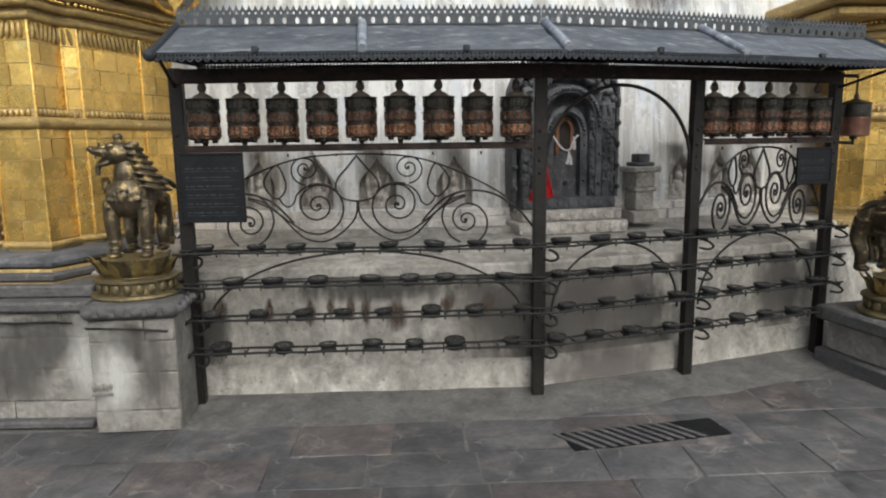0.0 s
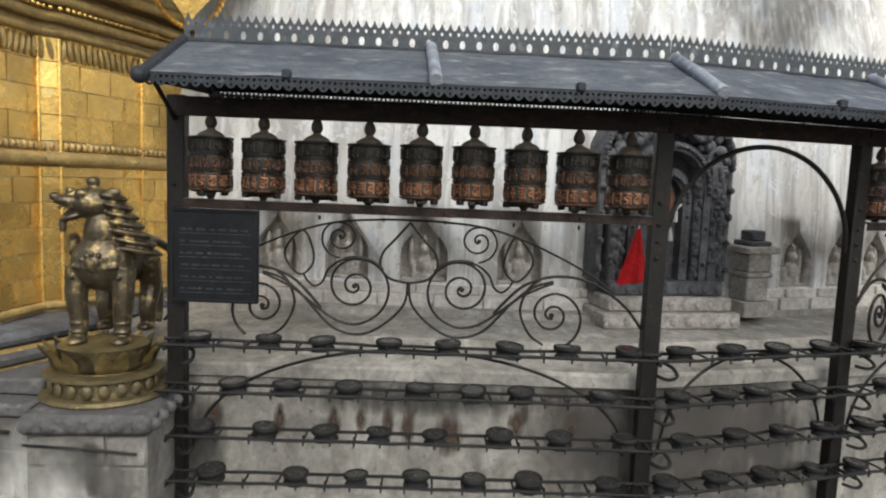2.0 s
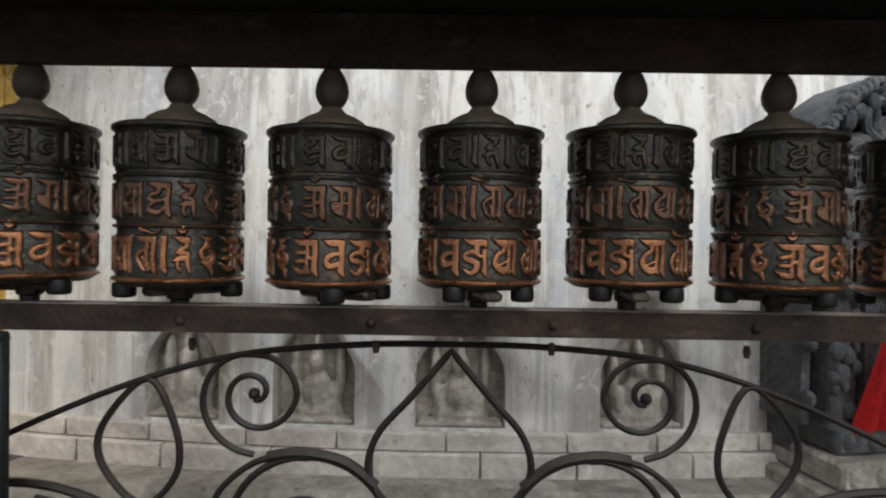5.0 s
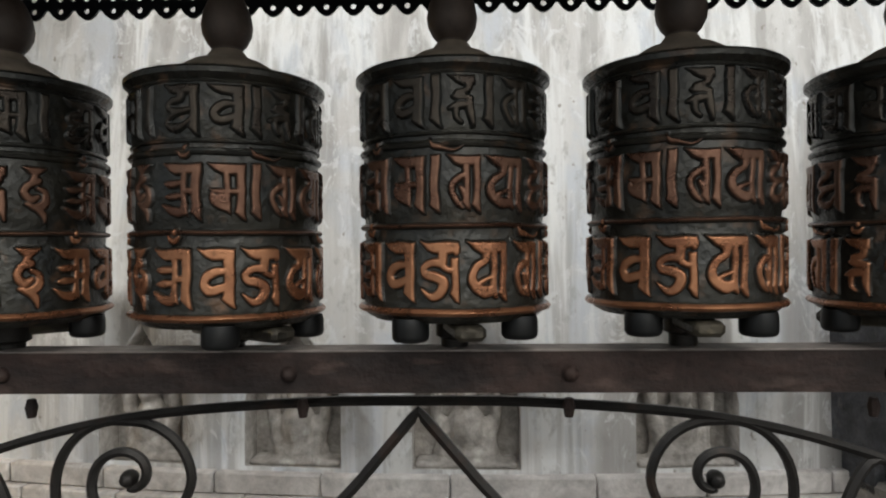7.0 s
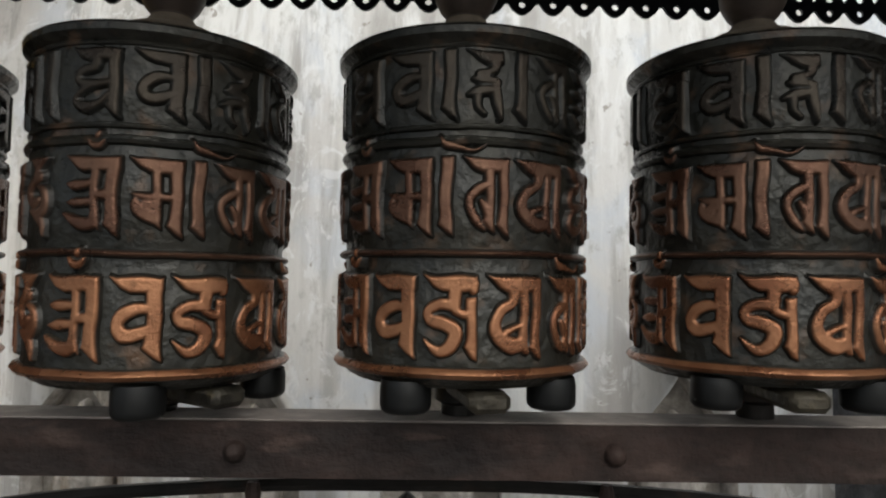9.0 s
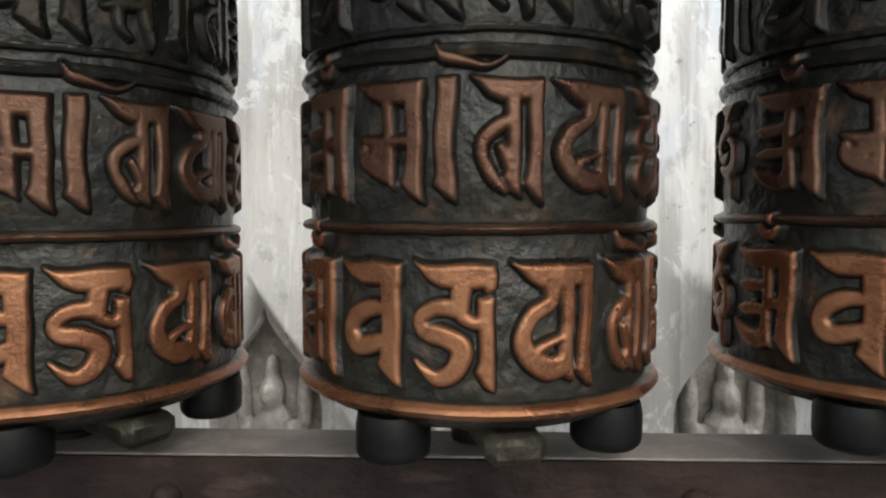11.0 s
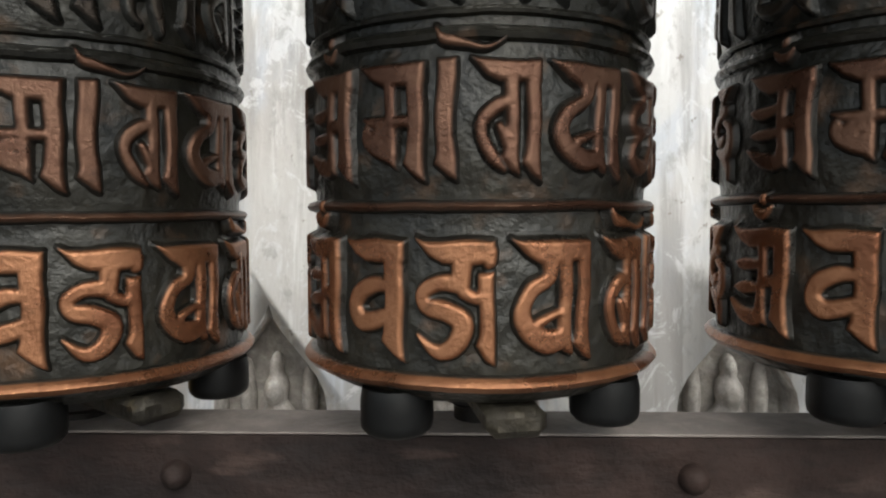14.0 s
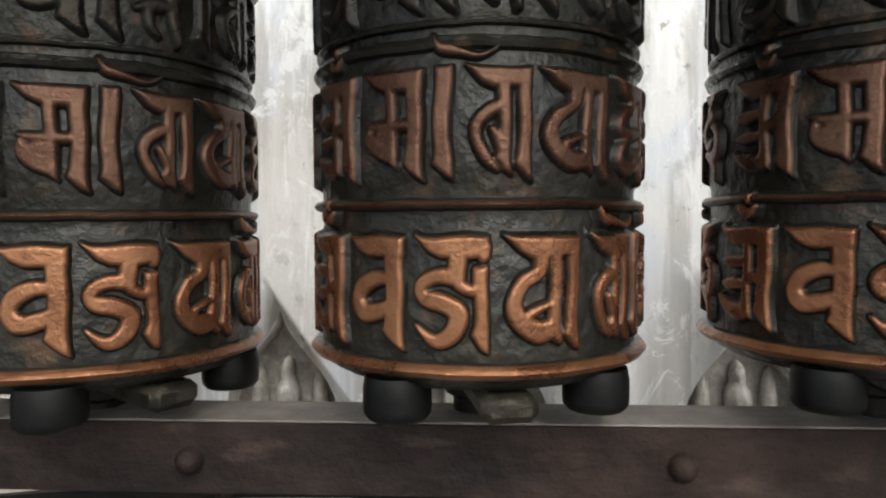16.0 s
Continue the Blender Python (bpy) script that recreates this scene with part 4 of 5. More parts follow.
def letter_depth(shapes, strokes, X, Z):
    """How far each point lies inside the letter (negative outside)."""
    best = np.full(X.shape, -9.0)
    for loop in shapes:
        inside, near = np.zeros(X.shape, bool), np.full(X.shape, 9.0)
        for (ax, az), (bx, bz) in zip(loop, loop[1:] + loop[:1]):
            t = np.clip(((X - ax) * (bx - ax) + (Z - az) * (bz - az)) / max(1e-9, (bx - ax) ** 2 + (bz - az) ** 2), 0, 1)
            near = np.minimum(near, np.hypot(X - ax - t * (bx - ax), Z - az - t * (bz - az)))
            if az != bz:
                inside ^= ((az > Z) != (bz > Z)) & (X < (bx - ax) * (Z - az) / (bz - az) + ax)
        best = np.maximum(best, np.where(inside, near, -near))
    for pts in strokes:
        line = smooth_line(pts, 5)
        for a, b in zip(line, line[1:]):
            t = np.clip(((X - a.x) * (b.x - a.x) + (Z - a.y) * (b.y - a.y)) / max(1e-9, (b.x - a.x) ** 2 + (b.y - a.y) ** 2), 0, 1)
            best = np.maximum(best, a.z + t * (b.z - a.z) - np.hypot(X - a.x - t * (b.x - a.x), Z - a.y - t * (b.y - a.y)))
    return best


def letter_band(name, text, z0, tall, wide, relief, step, mat, drum, label, seed):
    """Letters beaten out of the drum: text holds (letter, degrees, lift); each sits on the drum as a rounded relief."""
    verts, faces, count = [], [], 0
    r_ = np.random.RandomState(seed)
    for letter, deg, lift in text:
        w, shapes, strokes = LETTERS[letter]
        nx, nz = int((w + 0.2) * wide / step) + 1, int((1.34 if shapes else 0.5) * tall / step) + 1
        X, Z = np.meshgrid(np.linspace(-0.1, w + 0.1, nx), np.linspace(-0.2, 1.14 if shapes else 0.3, nz))
        p = r_.uniform(0, 6.3, 4)
        wob = 0.012 * np.sin(9 * X + p[0]) * np.sin(7 * Z + p[1])
        D = letter_depth(shapes, strokes, X + 0.012 * np.sin(8 * Z + p[2]) - 0.03 * (Z - 0.5), Z + wob) * tall
        D += 0.0013
        t = np.clip((D + 0.0012) / 0.0037, 0, 1)
        H = -0.0012 + (relief + 0.0012) * t * t * (3 - 2 * t) + 0.0003 * np.sin(6 * X + p[3]) * t
        A = np.radians(deg) + (X - w / 2) * wide / R
        rad = R + H
        verts.append(np.stack([rad * np.sin(A), -rad * np.cos(A), z0 + (Z + lift) * tall], -1).reshape(-1, 3))
        keep = (D > -0.0016)
        keep = keep[:-1, :-1] | keep[1:, :-1] | keep[:-1, 1:] | keep[1:, 1:]
        j, i = np.nonzero(keep)
        q = j * nx + i + count
        faces.append(np.stack([q, q + 1, q + 1 + nx, q + nx], -1))
        count += nx * nz
    V, F = np.concatenate(verts), np.concatenate(faces)
    used = np.unique(F)
    index = np.zeros(len(V), int)
    index[used] = np.arange(len(used))
    me = bpy.data.meshes.new(name)
    me.from_pydata(V[used].tolist(), [], index[F].tolist())
    me.polygons.foreach_set("use_smooth", [True] * len(F))
    me.materials.append(mat)
    ob = new(name, me)
    ob.parent = drum
    return tagged(ob, label)


def twice(row):
    """The same words on both halves of the drum."""
    return [(a, deg + turn, lift) for turn in (0, 180) for a, deg, lift in row]


LOW_ROW = twice((("om", -6, 0), ("va", 19, 0), ("nga", 43, 0), ("pa", 70, 0), ("ta", 96, 0), ("bar", 112, 0), ("dra", 127, 0), ("hum", 149, 0), ("moon", -4, 1.12), ("flame", 100, 1.1), ("moon", 128, 1.1)))
MID_ROW = twice((("om", 0, 0), ("ma", 25, 0), ("bar", 41, 0), ("ta", 57, 0), ("pa", 81, 0), ("dme", 107, 0), ("dra", 131, 0), ("hum", 153, 0), ("flame", 48, 1.12), ("moon", 3, 1.13)))
TOP_ROW = twice((("dme", 0, 0), ("va", 25, 0), ("bar", 42, 0), ("dra", 56, 0), ("bar", 72, 0), ("ta", 88, 0), ("om", 113, 0), ("ma", 139, 0), ("bar", 158, 0)))


def bead(bm, z, r, h, proud):
    """A rounded ring round the drum, a little uneven from the hammer."""
    start = len(bm.verts)
    lathe(bm, [(r - 0.001, z - h), (r + proud * 0.7, z - h * 0.6), (r + proud, z), (r + proud * 0.7, z + h * 0.6), (r - 0.001, z + h)], 120, cap=False)
    bm.verts.ensure_lookup_table()
    for v in bm.verts[start:]:
        a = math.atan2(v.co.y, v.co.x)
        v.co.z += 0.0007 * noise.noise((3 * math.cos(a), 3 * math.sin(a), z * 90)) + 0.0004 * noise.noise((9 * math.cos(a), 9 * math.sin(a), z * 70))


def prayer_wheel(step):
    """One drum; step is the fineness of its beaten letters."""
    w = empty("prayer_drum", Matrix(), "dark copper prayer wheel with embossed polished letters", "prayer wheel", "prayer wheels in the stand")
    bm = bmesh.new()
    lathe(bm, [(0.02, 1.537), (R - 0.004, 1.5365), (R, 1.54), (R, 1.60), (R - 0.0015, 1.606), (R - 0.001, 1.622), (R + 0.0005, 1.628), (R, 1.65), (R, 1.678),
               (R - 0.002, 1.684), (R - 0.001, 1.693), (R, 1.70), (R + 0.0005, 1.735), (R, 1.741), (R + 0.0065, 1.747), (R + 0.0068, 1.751), (R + 0.004, 1.7535), (R - 0.004, 1.753), (0.03, 1.757)], 72)
    drum = part("drum", bm, PATINA, w)
    letter_band("letters", LOW_ROW, 1.5565, 0.0452, 0.0395, 0.0042, step, BRIGHT_RELIEF, drum, "bright worn copper letters", 1)
    letter_band("letters", MID_ROW, 1.6295, 0.0425, 0.0395, 0.0041, step, BROWN_RELIEF, drum, "tarnished copper letters", 2)
    letter_band("letters", TOP_ROW, 1.6995, 0.0375, 0.0385, 0.0037, step, BLACK_RELIEF, drum, "blackened letters", 3)
    for z, h, pr, mat in ((1.544, 0.0042, 0.006, BRIGHT_RELIEF), (1.6155, 0.0028, 0.0036, BROWN_RELIEF), (1.6825, 0.0035, 0.0032, PATINA), (1.6915, 0.002, 0.0015, PATINA), (1.741, 0.002, 0.002, PATINA)):
        bm = bmesh.new()
        bead(bm, z, R, h, pr)
        part("ring", bm, mat, drum)
    bm = bmesh.new()
    lathe(bm, [(0.056, 1.752), (0.053, 1.76), (0.046, 1.768), (0.033, 1.776), (0.02, 1.781), (0.014, 1.789)], 28)
    part("cap", bm, CAPSTONE, w, "dusty grey domed cap")
    bm = bmesh.new()
    lathe(bm, [(0.013, 1.784), (0.015, 1.787), (0.014, 1.79), (0.0185, 1.795), (0.0225, 1.803), (0.0238, 1.812), (0.022, 1.823), (0.017, 1.835), (0.0105, 1.845), (0.0065, 1.854), (0.0045, 1.862)], 28)
    part("finial", bm, KNOBWOOD, w, "brown onion-shaped finial")
    bm = bmesh.new()
    lathe(bm, [(0.008, 1.47), (0.008, 1.86)], 10)
    lathe(bm, [(0.013, 1.502), (0.013, 1.512), (0.018, 1.515), (0.018, 1.5335)], 14)
    part("axle", bm, IRON, w)
    bm = bmesh.new()
    lathe(bm, [(0.064, 1.533), (0.075, 1.534), (0.077, 1.537)], 40)
    part("base_plate", bm, PATINA, w)
    bm = bmesh.new()
    box(bm, (-0.05, -0.013, 1.519), (R - 0.004, 0.013, 1.5325), pose(0, 0, 0, 0, 0, -28), 0.004)
    part("cross_bar", bm, OLD_BRASS, w, "dark brass cross bar")
    for a in (20, 104, 220):
        bm = bmesh.new()
        x, y = 0.0715 * math.sin(radians(a)), -0.0715 * math.cos(radians(a))
        lathe(bm, [(0.0095, 1.517), (0.0135, 1.5178), (0.0155, 1.52), (0.016, 1.523), (0.016, 1.533), (0.015, 1.538)], 22, Matrix.Translation((x, y, 0)))
        part("grip", bm, RUBBER, w, "black rubber grip")
    return w


first, plain = prayer_wheel(0.0009), prayer_wheel(0.0017)
turns = [130, 200, 75, -7, -51, -65, 170, 118, 300]
used = []
for k in range(9):
    kind = first if 2 <= k <= 6 else plain
    m = pose(-1.258 + 0.2129 * k, 3.19, (0, 0, -0.003, -0.004, 0, 0.003, 0, -0.004, -0.006)[k], 0, 0, turns[k])
    if kind in used:
        copy_thing(kind, m)
    else:
        kind.matrix_basis = m
        used.append(kind)
for k, s in enumerate((0.115, 0.325, 0.542, 0.744, 0.95)):
    q = along(2, s, -0.01)
    copy_thing(plain, pose(q.x, q.y, -0.005, 0, 0, 40 + 77 * k))
q = along(2, 1.29, -0.02)
end_wheel = empty("prayer_drum", Matrix.Translation((q.x, q.y, 0)), "plain smooth prayer wheel, black above, reddish below, by the end post", "prayer wheel", "prayer wheels in the stand")
bm = bmesh.new()
lathe(bm, [(0.03, 1.505), (0.086, 1.507), (0.092, 1.513), (0.092, 1.62), (0.0935, 1.624), (0.092, 1.628)], 48)
part("lower_drum", bm, RED_COPPER, end_wheel, "reddish worn copper")
bm = bmesh.new()
lathe(bm, [(0.0915, 1.6285), (0.0925, 1.634), (0.092, 1.71), (0.097, 1.716), (0.097, 1.722), (0.06, 1.735), (0.03, 1.745), (0.012, 1.752)], 48)
part("upper_drum", bm, PATINA, end_wheel, "blackened copper")
bm = bmesh.new()
lathe(bm, [(0.012, 1.752), (0.016, 1.758), (0.015, 1.77), (0.008, 1.785), (0.007, 1.89)], 16)
part("finial", bm, KNOBWOOD, end_wheel)
bm = bmesh.new()
lathe(bm, [(0.009, 1.45), (0.009, 1.485), (0.024, 1.487), (0.024, 1.503), (0.03, 1.505)], 16)
part("axle", bm, IRON, end_wheel)
bm = bmesh.new()
a = along(2, (POSTS[3] - POSTS[2]).length, 0)
tube(bm, [Vector((a.x, a.y, 1.47)), Vector((q.x, q.y, 1.46)), Vector((q.x, q.y, 1.5))], 0.01, 8)
tube(bm, [Vector((a.x, a.y, 1.9)), Vector((q.x, q.y, 1.895))], 0.012, 8)
part("end_bracket", bm, IRON, stand)


# ---- oil lamp bowls ----
def oil_lamp():
    lamp = empty("oil_lamp", Matrix(), "small soot-black clay lamp bowl resting on the iron rails", "oil lamp", "oil lamps on the rails")
    bm = bmesh.new()
    lathe(bm, [(0.053, -0.034), (0.052, -0.028), (0.046, -0.016), (0.042, -0.006), (0.043, 0.002), (0.054, 0.008), (0.0575, 0.016), (0.0575, 0.03), (0.055, 0.035), (0.05, 0.035), (0.046, 0.029), (0.02, 0.027)], 24)
    part("bowl", bm, SOOT, lamp)
    bm = bmesh.new()
    lathe(bm, [(0.047, 0.0275), (0.046, 0.0305), (0.01, 0.0305)], 20)
    part("oil", bm, WAX, lamp, "dark oil and wick residue")
    return lamp


LAMPS = [
    (0, (-1.29, -1.0, -0.78, -0.51, -0.27, -0.02, 0.22, 0.47), (-1.14, -0.92, -0.67, -0.38, -0.16, 0.04, 0.38), (-1.27, -1.01, -0.76, -0.54, -0.31, -0.04, 0.21, 0.48), (-1.23, -0.88, -0.63, -0.38, -0.14, 0.09, 0.42)),
    (1, (0.1, 0.35, 0.59, 0.84), (0.1, 0.33, 0.5, 0.76), (0.14, 0.41, 0.66, 0.89), (0.08, 0.33, 0.58, 0.85)),
    (2, (0.05, 0.28, 0.48, 0.72, 0.94), (0.2, 0.42, 0.64, 0.86), (0.1, 0.3, 0.52, 0.75, 0.97), (0.06, 0.33, 0.56, 0.8)),
]
lamp = None
for i, *levels in LAMPS:
    for z, xs in zip(BARS, levels):
        for x in xs:
            q = along(i, x + 1.395 if i == 0 else x, -0.082)
            m = pose(q.x, q.y + rng.uniform(-0.008, 0.008), z + 0.0125, rng.uniform(-5, 5), rng.uniform(-5, 5), rng.uniform(0, 360)) @ Matrix.Scale(1.0, 4)
            if lamp is None:
                lamp = oil_lamp()
                lamp.matrix_basis = m
                lamp.scale = (1, 1, 0.72)
            else:
                size = rng.uniform(0.9, 1.06)
                copy_thing(lamp, m).scale = (size, size, size * 0.72)

# ---- stone plinth of the gilded shrine, with the lion's block ----
def block_wall(name, face, lo, hi, courses, depth, label, seed, m=None):
    """Coursed stone blocks in a frame: x along the face, y into it."""
    r = random.Random(seed)
    wall = empty(name, m or Matrix(), label, "plinth", kind="structure")
    bm = bmesh.new()
    box(bm, (lo, 0.012, -0.02), (hi, depth, courses[-1]))
    part("core", bm, STONE, wall)
    z = 0.0
    for top in courses:
        x = lo
        while x < hi - 0.01:
            w = min(r.uniform(0.28, 0.5), hi - x)
            if hi - x - w < 0.14:
                w = hi - x
            bm = bmesh.new()
            box(bm, (x + 0.003, r.uniform(-0.004, 0.004), z + 0.003), (x + w - 0.003, 0.05, top - 0.003), None, 0.006)
            part("stone", bm, STONE, wall)
            x += w
        z = top
    return wall


block_wall("plinth_west", 0, -2.2, 0.0, (0.14, 0.32, 0.5, 0.64), 1.0, "grey stone block plinth streaked with white lime", 3, pose(-1.86, 2.985, 0, 0, 0, -2))
block_wall("plinth_lion_block", 0, 0.0, 0.44, (0.12, 0.33, 0.5, 0.62), 0.6, "square stone block plinth under the bronze lion", 5, pose(-1.83, 2.86, 0, 0, 0, 2))
bm = bmesh.new()
box(bm, (-2.25, -0.06, 0.0), (-0.02, 0.05, 0.045), pose(-1.86, 2.985, 0, 0, 0, -2), 0.012)
tagged(link_mesh("trim_foot", bm, SLATE), "dark stone foot course along the plinth", "trim", kind="structure")
bm = bmesh.new()
mm = pose(-1.86, 2.985, 0, 0, 0, -2)
box(bm, (-2.2, -0.035, 0.642), (-0.01, 0.5, 0.70), mm, 0.014)
box(bm, (-2.2, 0.06, 0.702), (-0.01, 0.6, 0.77), mm, 0.01)
tagged(link_mesh("trim_ledge", bm, SLATE), "weathered stone ledge with a rounded edge", "trim", kind="structure")
bm = bmesh.new()
tube(bm, [mm @ Vector((x / 10, -0.012 + 0.004 * noise.noise((x, 1, 0)), 0.585 + 0.01 * noise.noise((x * 0.6, 0, 0)))) for x in range(-22, 0)], 0.006, 6)
tube(bm, [Vector((-1.84, 2.86, 0.58)), Vector((-1.6, 2.85, 0.575)), Vector((-1.42, 2.865, 0.555))], 0.006, 6)
tagged(link_mesh("cable", bm, IRON), "thin black cable strung along the stone plinth", "cable")
# carved fragment set in the wall and carved slab under the lotus
bm = bmesh.new()
m = pose(-1.83, 2.845, 0, 0, 0, 2)
box(bm, (0.0, -0.005, 0.215), (0.11, 0.012, 0.235), m, 0.004)
for k in range(6):
    blob(bm, (0.012 + 0.018 * k, 0.004, 0.26 + 0.008 * (k % 2)), (0.012, 0.02, 0.02), m)
tagged(link_mesh("carved_fragment", bm, STONE), "small carved stone fragment set in the plinth face", "carving")
bm = bmesh.new()
m = pose(-1.62, 3.05, 0, 0, 0, 4)
box(bm, (-0.235, -0.215, 0.625), (0.235, 0.25, 0.705), m, 0.02)
for k in range(6):
    blob(bm, (-0.2 + 0.08 * k, -0.213, 0.665), (0.032, 0.03, 0.026), m)
for k in range(5):
    blob(bm, (0.237, -0.17 + 0.09 * k, 0.665), (0.03, 0.035, 0.026), m)
tagged(link_mesh("carved_slab", bm, SLATE), "dark carved stone slab with worn lotus petals", "slab")


def lion(name, m, label, side):
    """Bronze guardian lion, one mesh: it faces -y with the head turned to side (-1: towards -x)."""
    bm = bmesh.new()

    def ball(c, r, rot=(0, 0, 0), seg=16, at=None):
        bmesh.ops.create_uvsphere(bm, u_segments=seg, v_segments=seg - 4, radius=1, matrix=(at or Matrix()) @ Matrix.Translation(c) @ Euler([radians(a) for a in rot]).to_matrix().to_4x4() @ Matrix.Diagonal((*r, 1)))

    def limb(pts, r0, r1, at=None):
        tube(bm, [(at or Matrix()) @ q for q in smooth_line(pts, 5)], 1.0, 10, taper=(r0, r1))

    ball((0, 0.06, 0.31), (0.1, 0.17, 0.1))                       # barrel
    ball((0, -0.075, 0.325), (0.118, 0.095, 0.115))               # chest
    ball((0, 0.18, 0.31), (0.11, 0.09, 0.105))                    # haunch
    ball((0, -0.07, 0.44), (0.07, 0.07, 0.1), (8, 0, 0))          # neck
    for s in (-1, 1):
        limb([(s * 0.085, -0.09, 0.31), (s * 0.09, -0.1, 0.2), (s * 0.084, -0.095, 0.1), (s * 0.084, -0.1, 0.02)], 0.05, 0.029)
        limb([(s * 0.09, 0.17, 0.31), (s * 0.095, 0.2, 0.2), (s * 0.09, 0.17, 0.1), (s * 0.088, 0.18, 0.02)], 0.055, 0.03)
        for y in (-0.118, 0.165):
            ball((s * 0.085, y, 0.014), (0.038, 0.05, 0.022))
        for k in range(4):
            ball((s * 0.086, -0.098, 0.05 + 0.036 * k), (0.037, 0.037, 0.007))     # anklets
        limb([(s * 0.1, -0.06, 0.36), (s * 0.14, 0.0, 0.41), (s * 0.17, 0.07, 0.4), (s * 0.2, 0.12, 0.36)], 0.032, 0.012)   # shoulder flames
        for k in range(5):
            ball((s * 0.022 * k, -0.172 + 0.006 * k, 0.37 - 0.006 * k * k), (0.009, 0.009, 0.009), seg=8)                     # necklace
            ball((s * 0.02 * k, -0.17 + 0.005 * k, 0.31 + 0.002 * k), (0.008, 0.008, 0.012), seg=8)
    ball((0, -0.168, 0.335), (0.028, 0.012, 0.028), seg=12)
    limb([(0.02, 0.25, 0.33), (0.05, 0.3, 0.32), (0.08, 0.29, 0.2), (0.09, 0.26, 0.06), (0.085, 0.25, 0.02)], 0.03, 0.04)     # tail
    h = Matrix.Translation((0, -0.07, 0)) @ pose(0, 0, 0, 0, 0, 22 if side < 0 else 158)
    ball((-0.035, 0, 0.565), (0.085, 0.07, 0.066), at=h)          # skull
    ball((-0.115, 0, 0.572), (0.058, 0.05, 0.028), (0, 8, 0), at=h)
    ball((-0.1, 0, 0.512), (0.05, 0.042, 0.017), (0, -16, 0), at=h)
    ball((-0.163, 0, 0.588), (0.02, 0.026, 0.018), at=h)
    limb([(-0.1, 0, 0.525), (-0.135, 0, 0.497), (-0.137, 0, 0.45)], 0.02, 0.012, at=h)    # tongue
    ball((-0.03, 0, 0.648), (0.026, 0.026, 0.022), at=h)
    ball((-0.11, 0, 0.612), (0.018, 0.03, 0.016), at=h)
    for s in (-1, 1):
        ball((-0.07, s * 0.048, 0.6), (0.024, 0.018, 0.02), at=h)
        ball((0.035, s * 0.07, 0.605), (0.036, 0.014, 0.02), (0, -14, s * 18), at=h)
        for k in range(5):
            ball((-0.145 + 0.017 * k, s * 0.034, 0.545), (0.005, 0.006, 0.011), seg=8, at=h)    # teeth
    for k in range(7):                                            # mane in waves
        for s in (-1, 0, 1):
            ball((0.04 + 0.016 * k, s * 0.05, 0.59 - 0.036 * k), (0.055 + 0.006 * k, 0.034, 0.016), (0, 12, -s * 12), at=h)
    ob = link_mesh(name, bm, BRONZE)
    ob.matrix_basis = m
    rm = ob.modifiers.new("fuse", "REMESH")
    rm.mode, rm.voxel_size, rm.use_smooth_shade = "VOXEL", 0.0048, True
    tagged(ob, label, "statue")
    return ob


def lotus(m, label):
    """Oval lotus base: foot, ring of bosses, band, upright petals."""
    base = empty("lotus_base", m, label, "base", "lotus bases of the lions")
    oval = Matrix.Diagonal((1.0, 0.9, 1, 1))
    for prof in ([(0.235, 0.0), (0.24, 0.008), (0.235, 0.022), (0.21, 0.026)], [(0.195, 0.02), (0.19, 0.09)], [(0.2, 0.085), (0.222, 0.092), (0.222, 0.104), (0.2, 0.11)], [(0.17, 0.105), (0.15, 0.15), (0.17, 0.205), (0.05, 0.207)]):
        bm = bmesh.new()
        lathe(bm, prof, 40, oval)
        part("tier", bm, DULL_BRASS, base)
    n = 20
    for k in range(n):
        a = 2 * math.pi * k / n
        at = oval @ pose(0, 0, 0, 0, 0, math.degrees(a))
        bm = bmesh.new()
        blob(bm, (0.2, 0, 0.056), (0.012, 0.024, 0.03), at, 1, 8)
        part("boss", bm, DULL_BRASS, base)
        bm = bmesh.new()
        pts = smooth_line([(0.165, 0, 0.112), (0.198, 0, 0.135), (0.212, 0, 0.172), (0.246, 0, 0.214)], 3)
        wide = [0.022, 0.029, 0.033, 0.034, 0.034, 0.031, 0.027, 0.022, 0.014, 0.004]
        rows = [[bm.verts.new(at @ (q + Vector((-0.012 * abs(f), f * wd, 0)))) for f in (-1, -0.4, 0.4, 1)] for q, wd in zip(pts, wide)]
        for p, q in zip(rows, rows[1:]):
            for f in range(3):
                bm.faces.new((p[f], p[f + 1], q[f + 1], q[f]))
        bmesh.ops.solidify(bm, geom=bm.faces[:], thickness=0.006)
        part("petal", bm, BRASS if k % 3 else DULL_BRASS, base)
    return base


lotus(pose(-1.655, 3.11, 0.706, 0, 0, 5), "dull gilded lotus base with upright petals under the lion")
lion("lion_statue", Matrix.Translation((-1.68, 3.215, 0.908)) @ pose(0, 0, 0, 0, 0, 4), "dark bronze guardian lion with turned head on a lotus base", -1)
lotus(Matrix.Translation((2.95, 3.42, 0.397)) @ pose(0, 0, 0, 0, 0, 15) @ Matrix.Scale(1.15, 4), "dull gilded lotus base on the stone pedestal")
lion("lion_statue", Matrix.Translation((2.95, 3.5, 0.63)) @ pose(0, 0, 0, 0, 0, 12) @ Matrix.Scale(1.12, 4), "bronze guardian lion on a lotus base by the end post", 1)
ped = empty("lion_pedestal", pose(2.93, 3.43, 0, 0, 0, 12), "dark stone pedestal with a moulded top under the lion", "pedestal")
bm = bmesh.new()
box(bm, (-0.3, -0.28, -0.02), (0.45, 0.35, 0.1), None, 0.015)
part("foot", bm, SLATE, ped)
bm = bmesh.new()
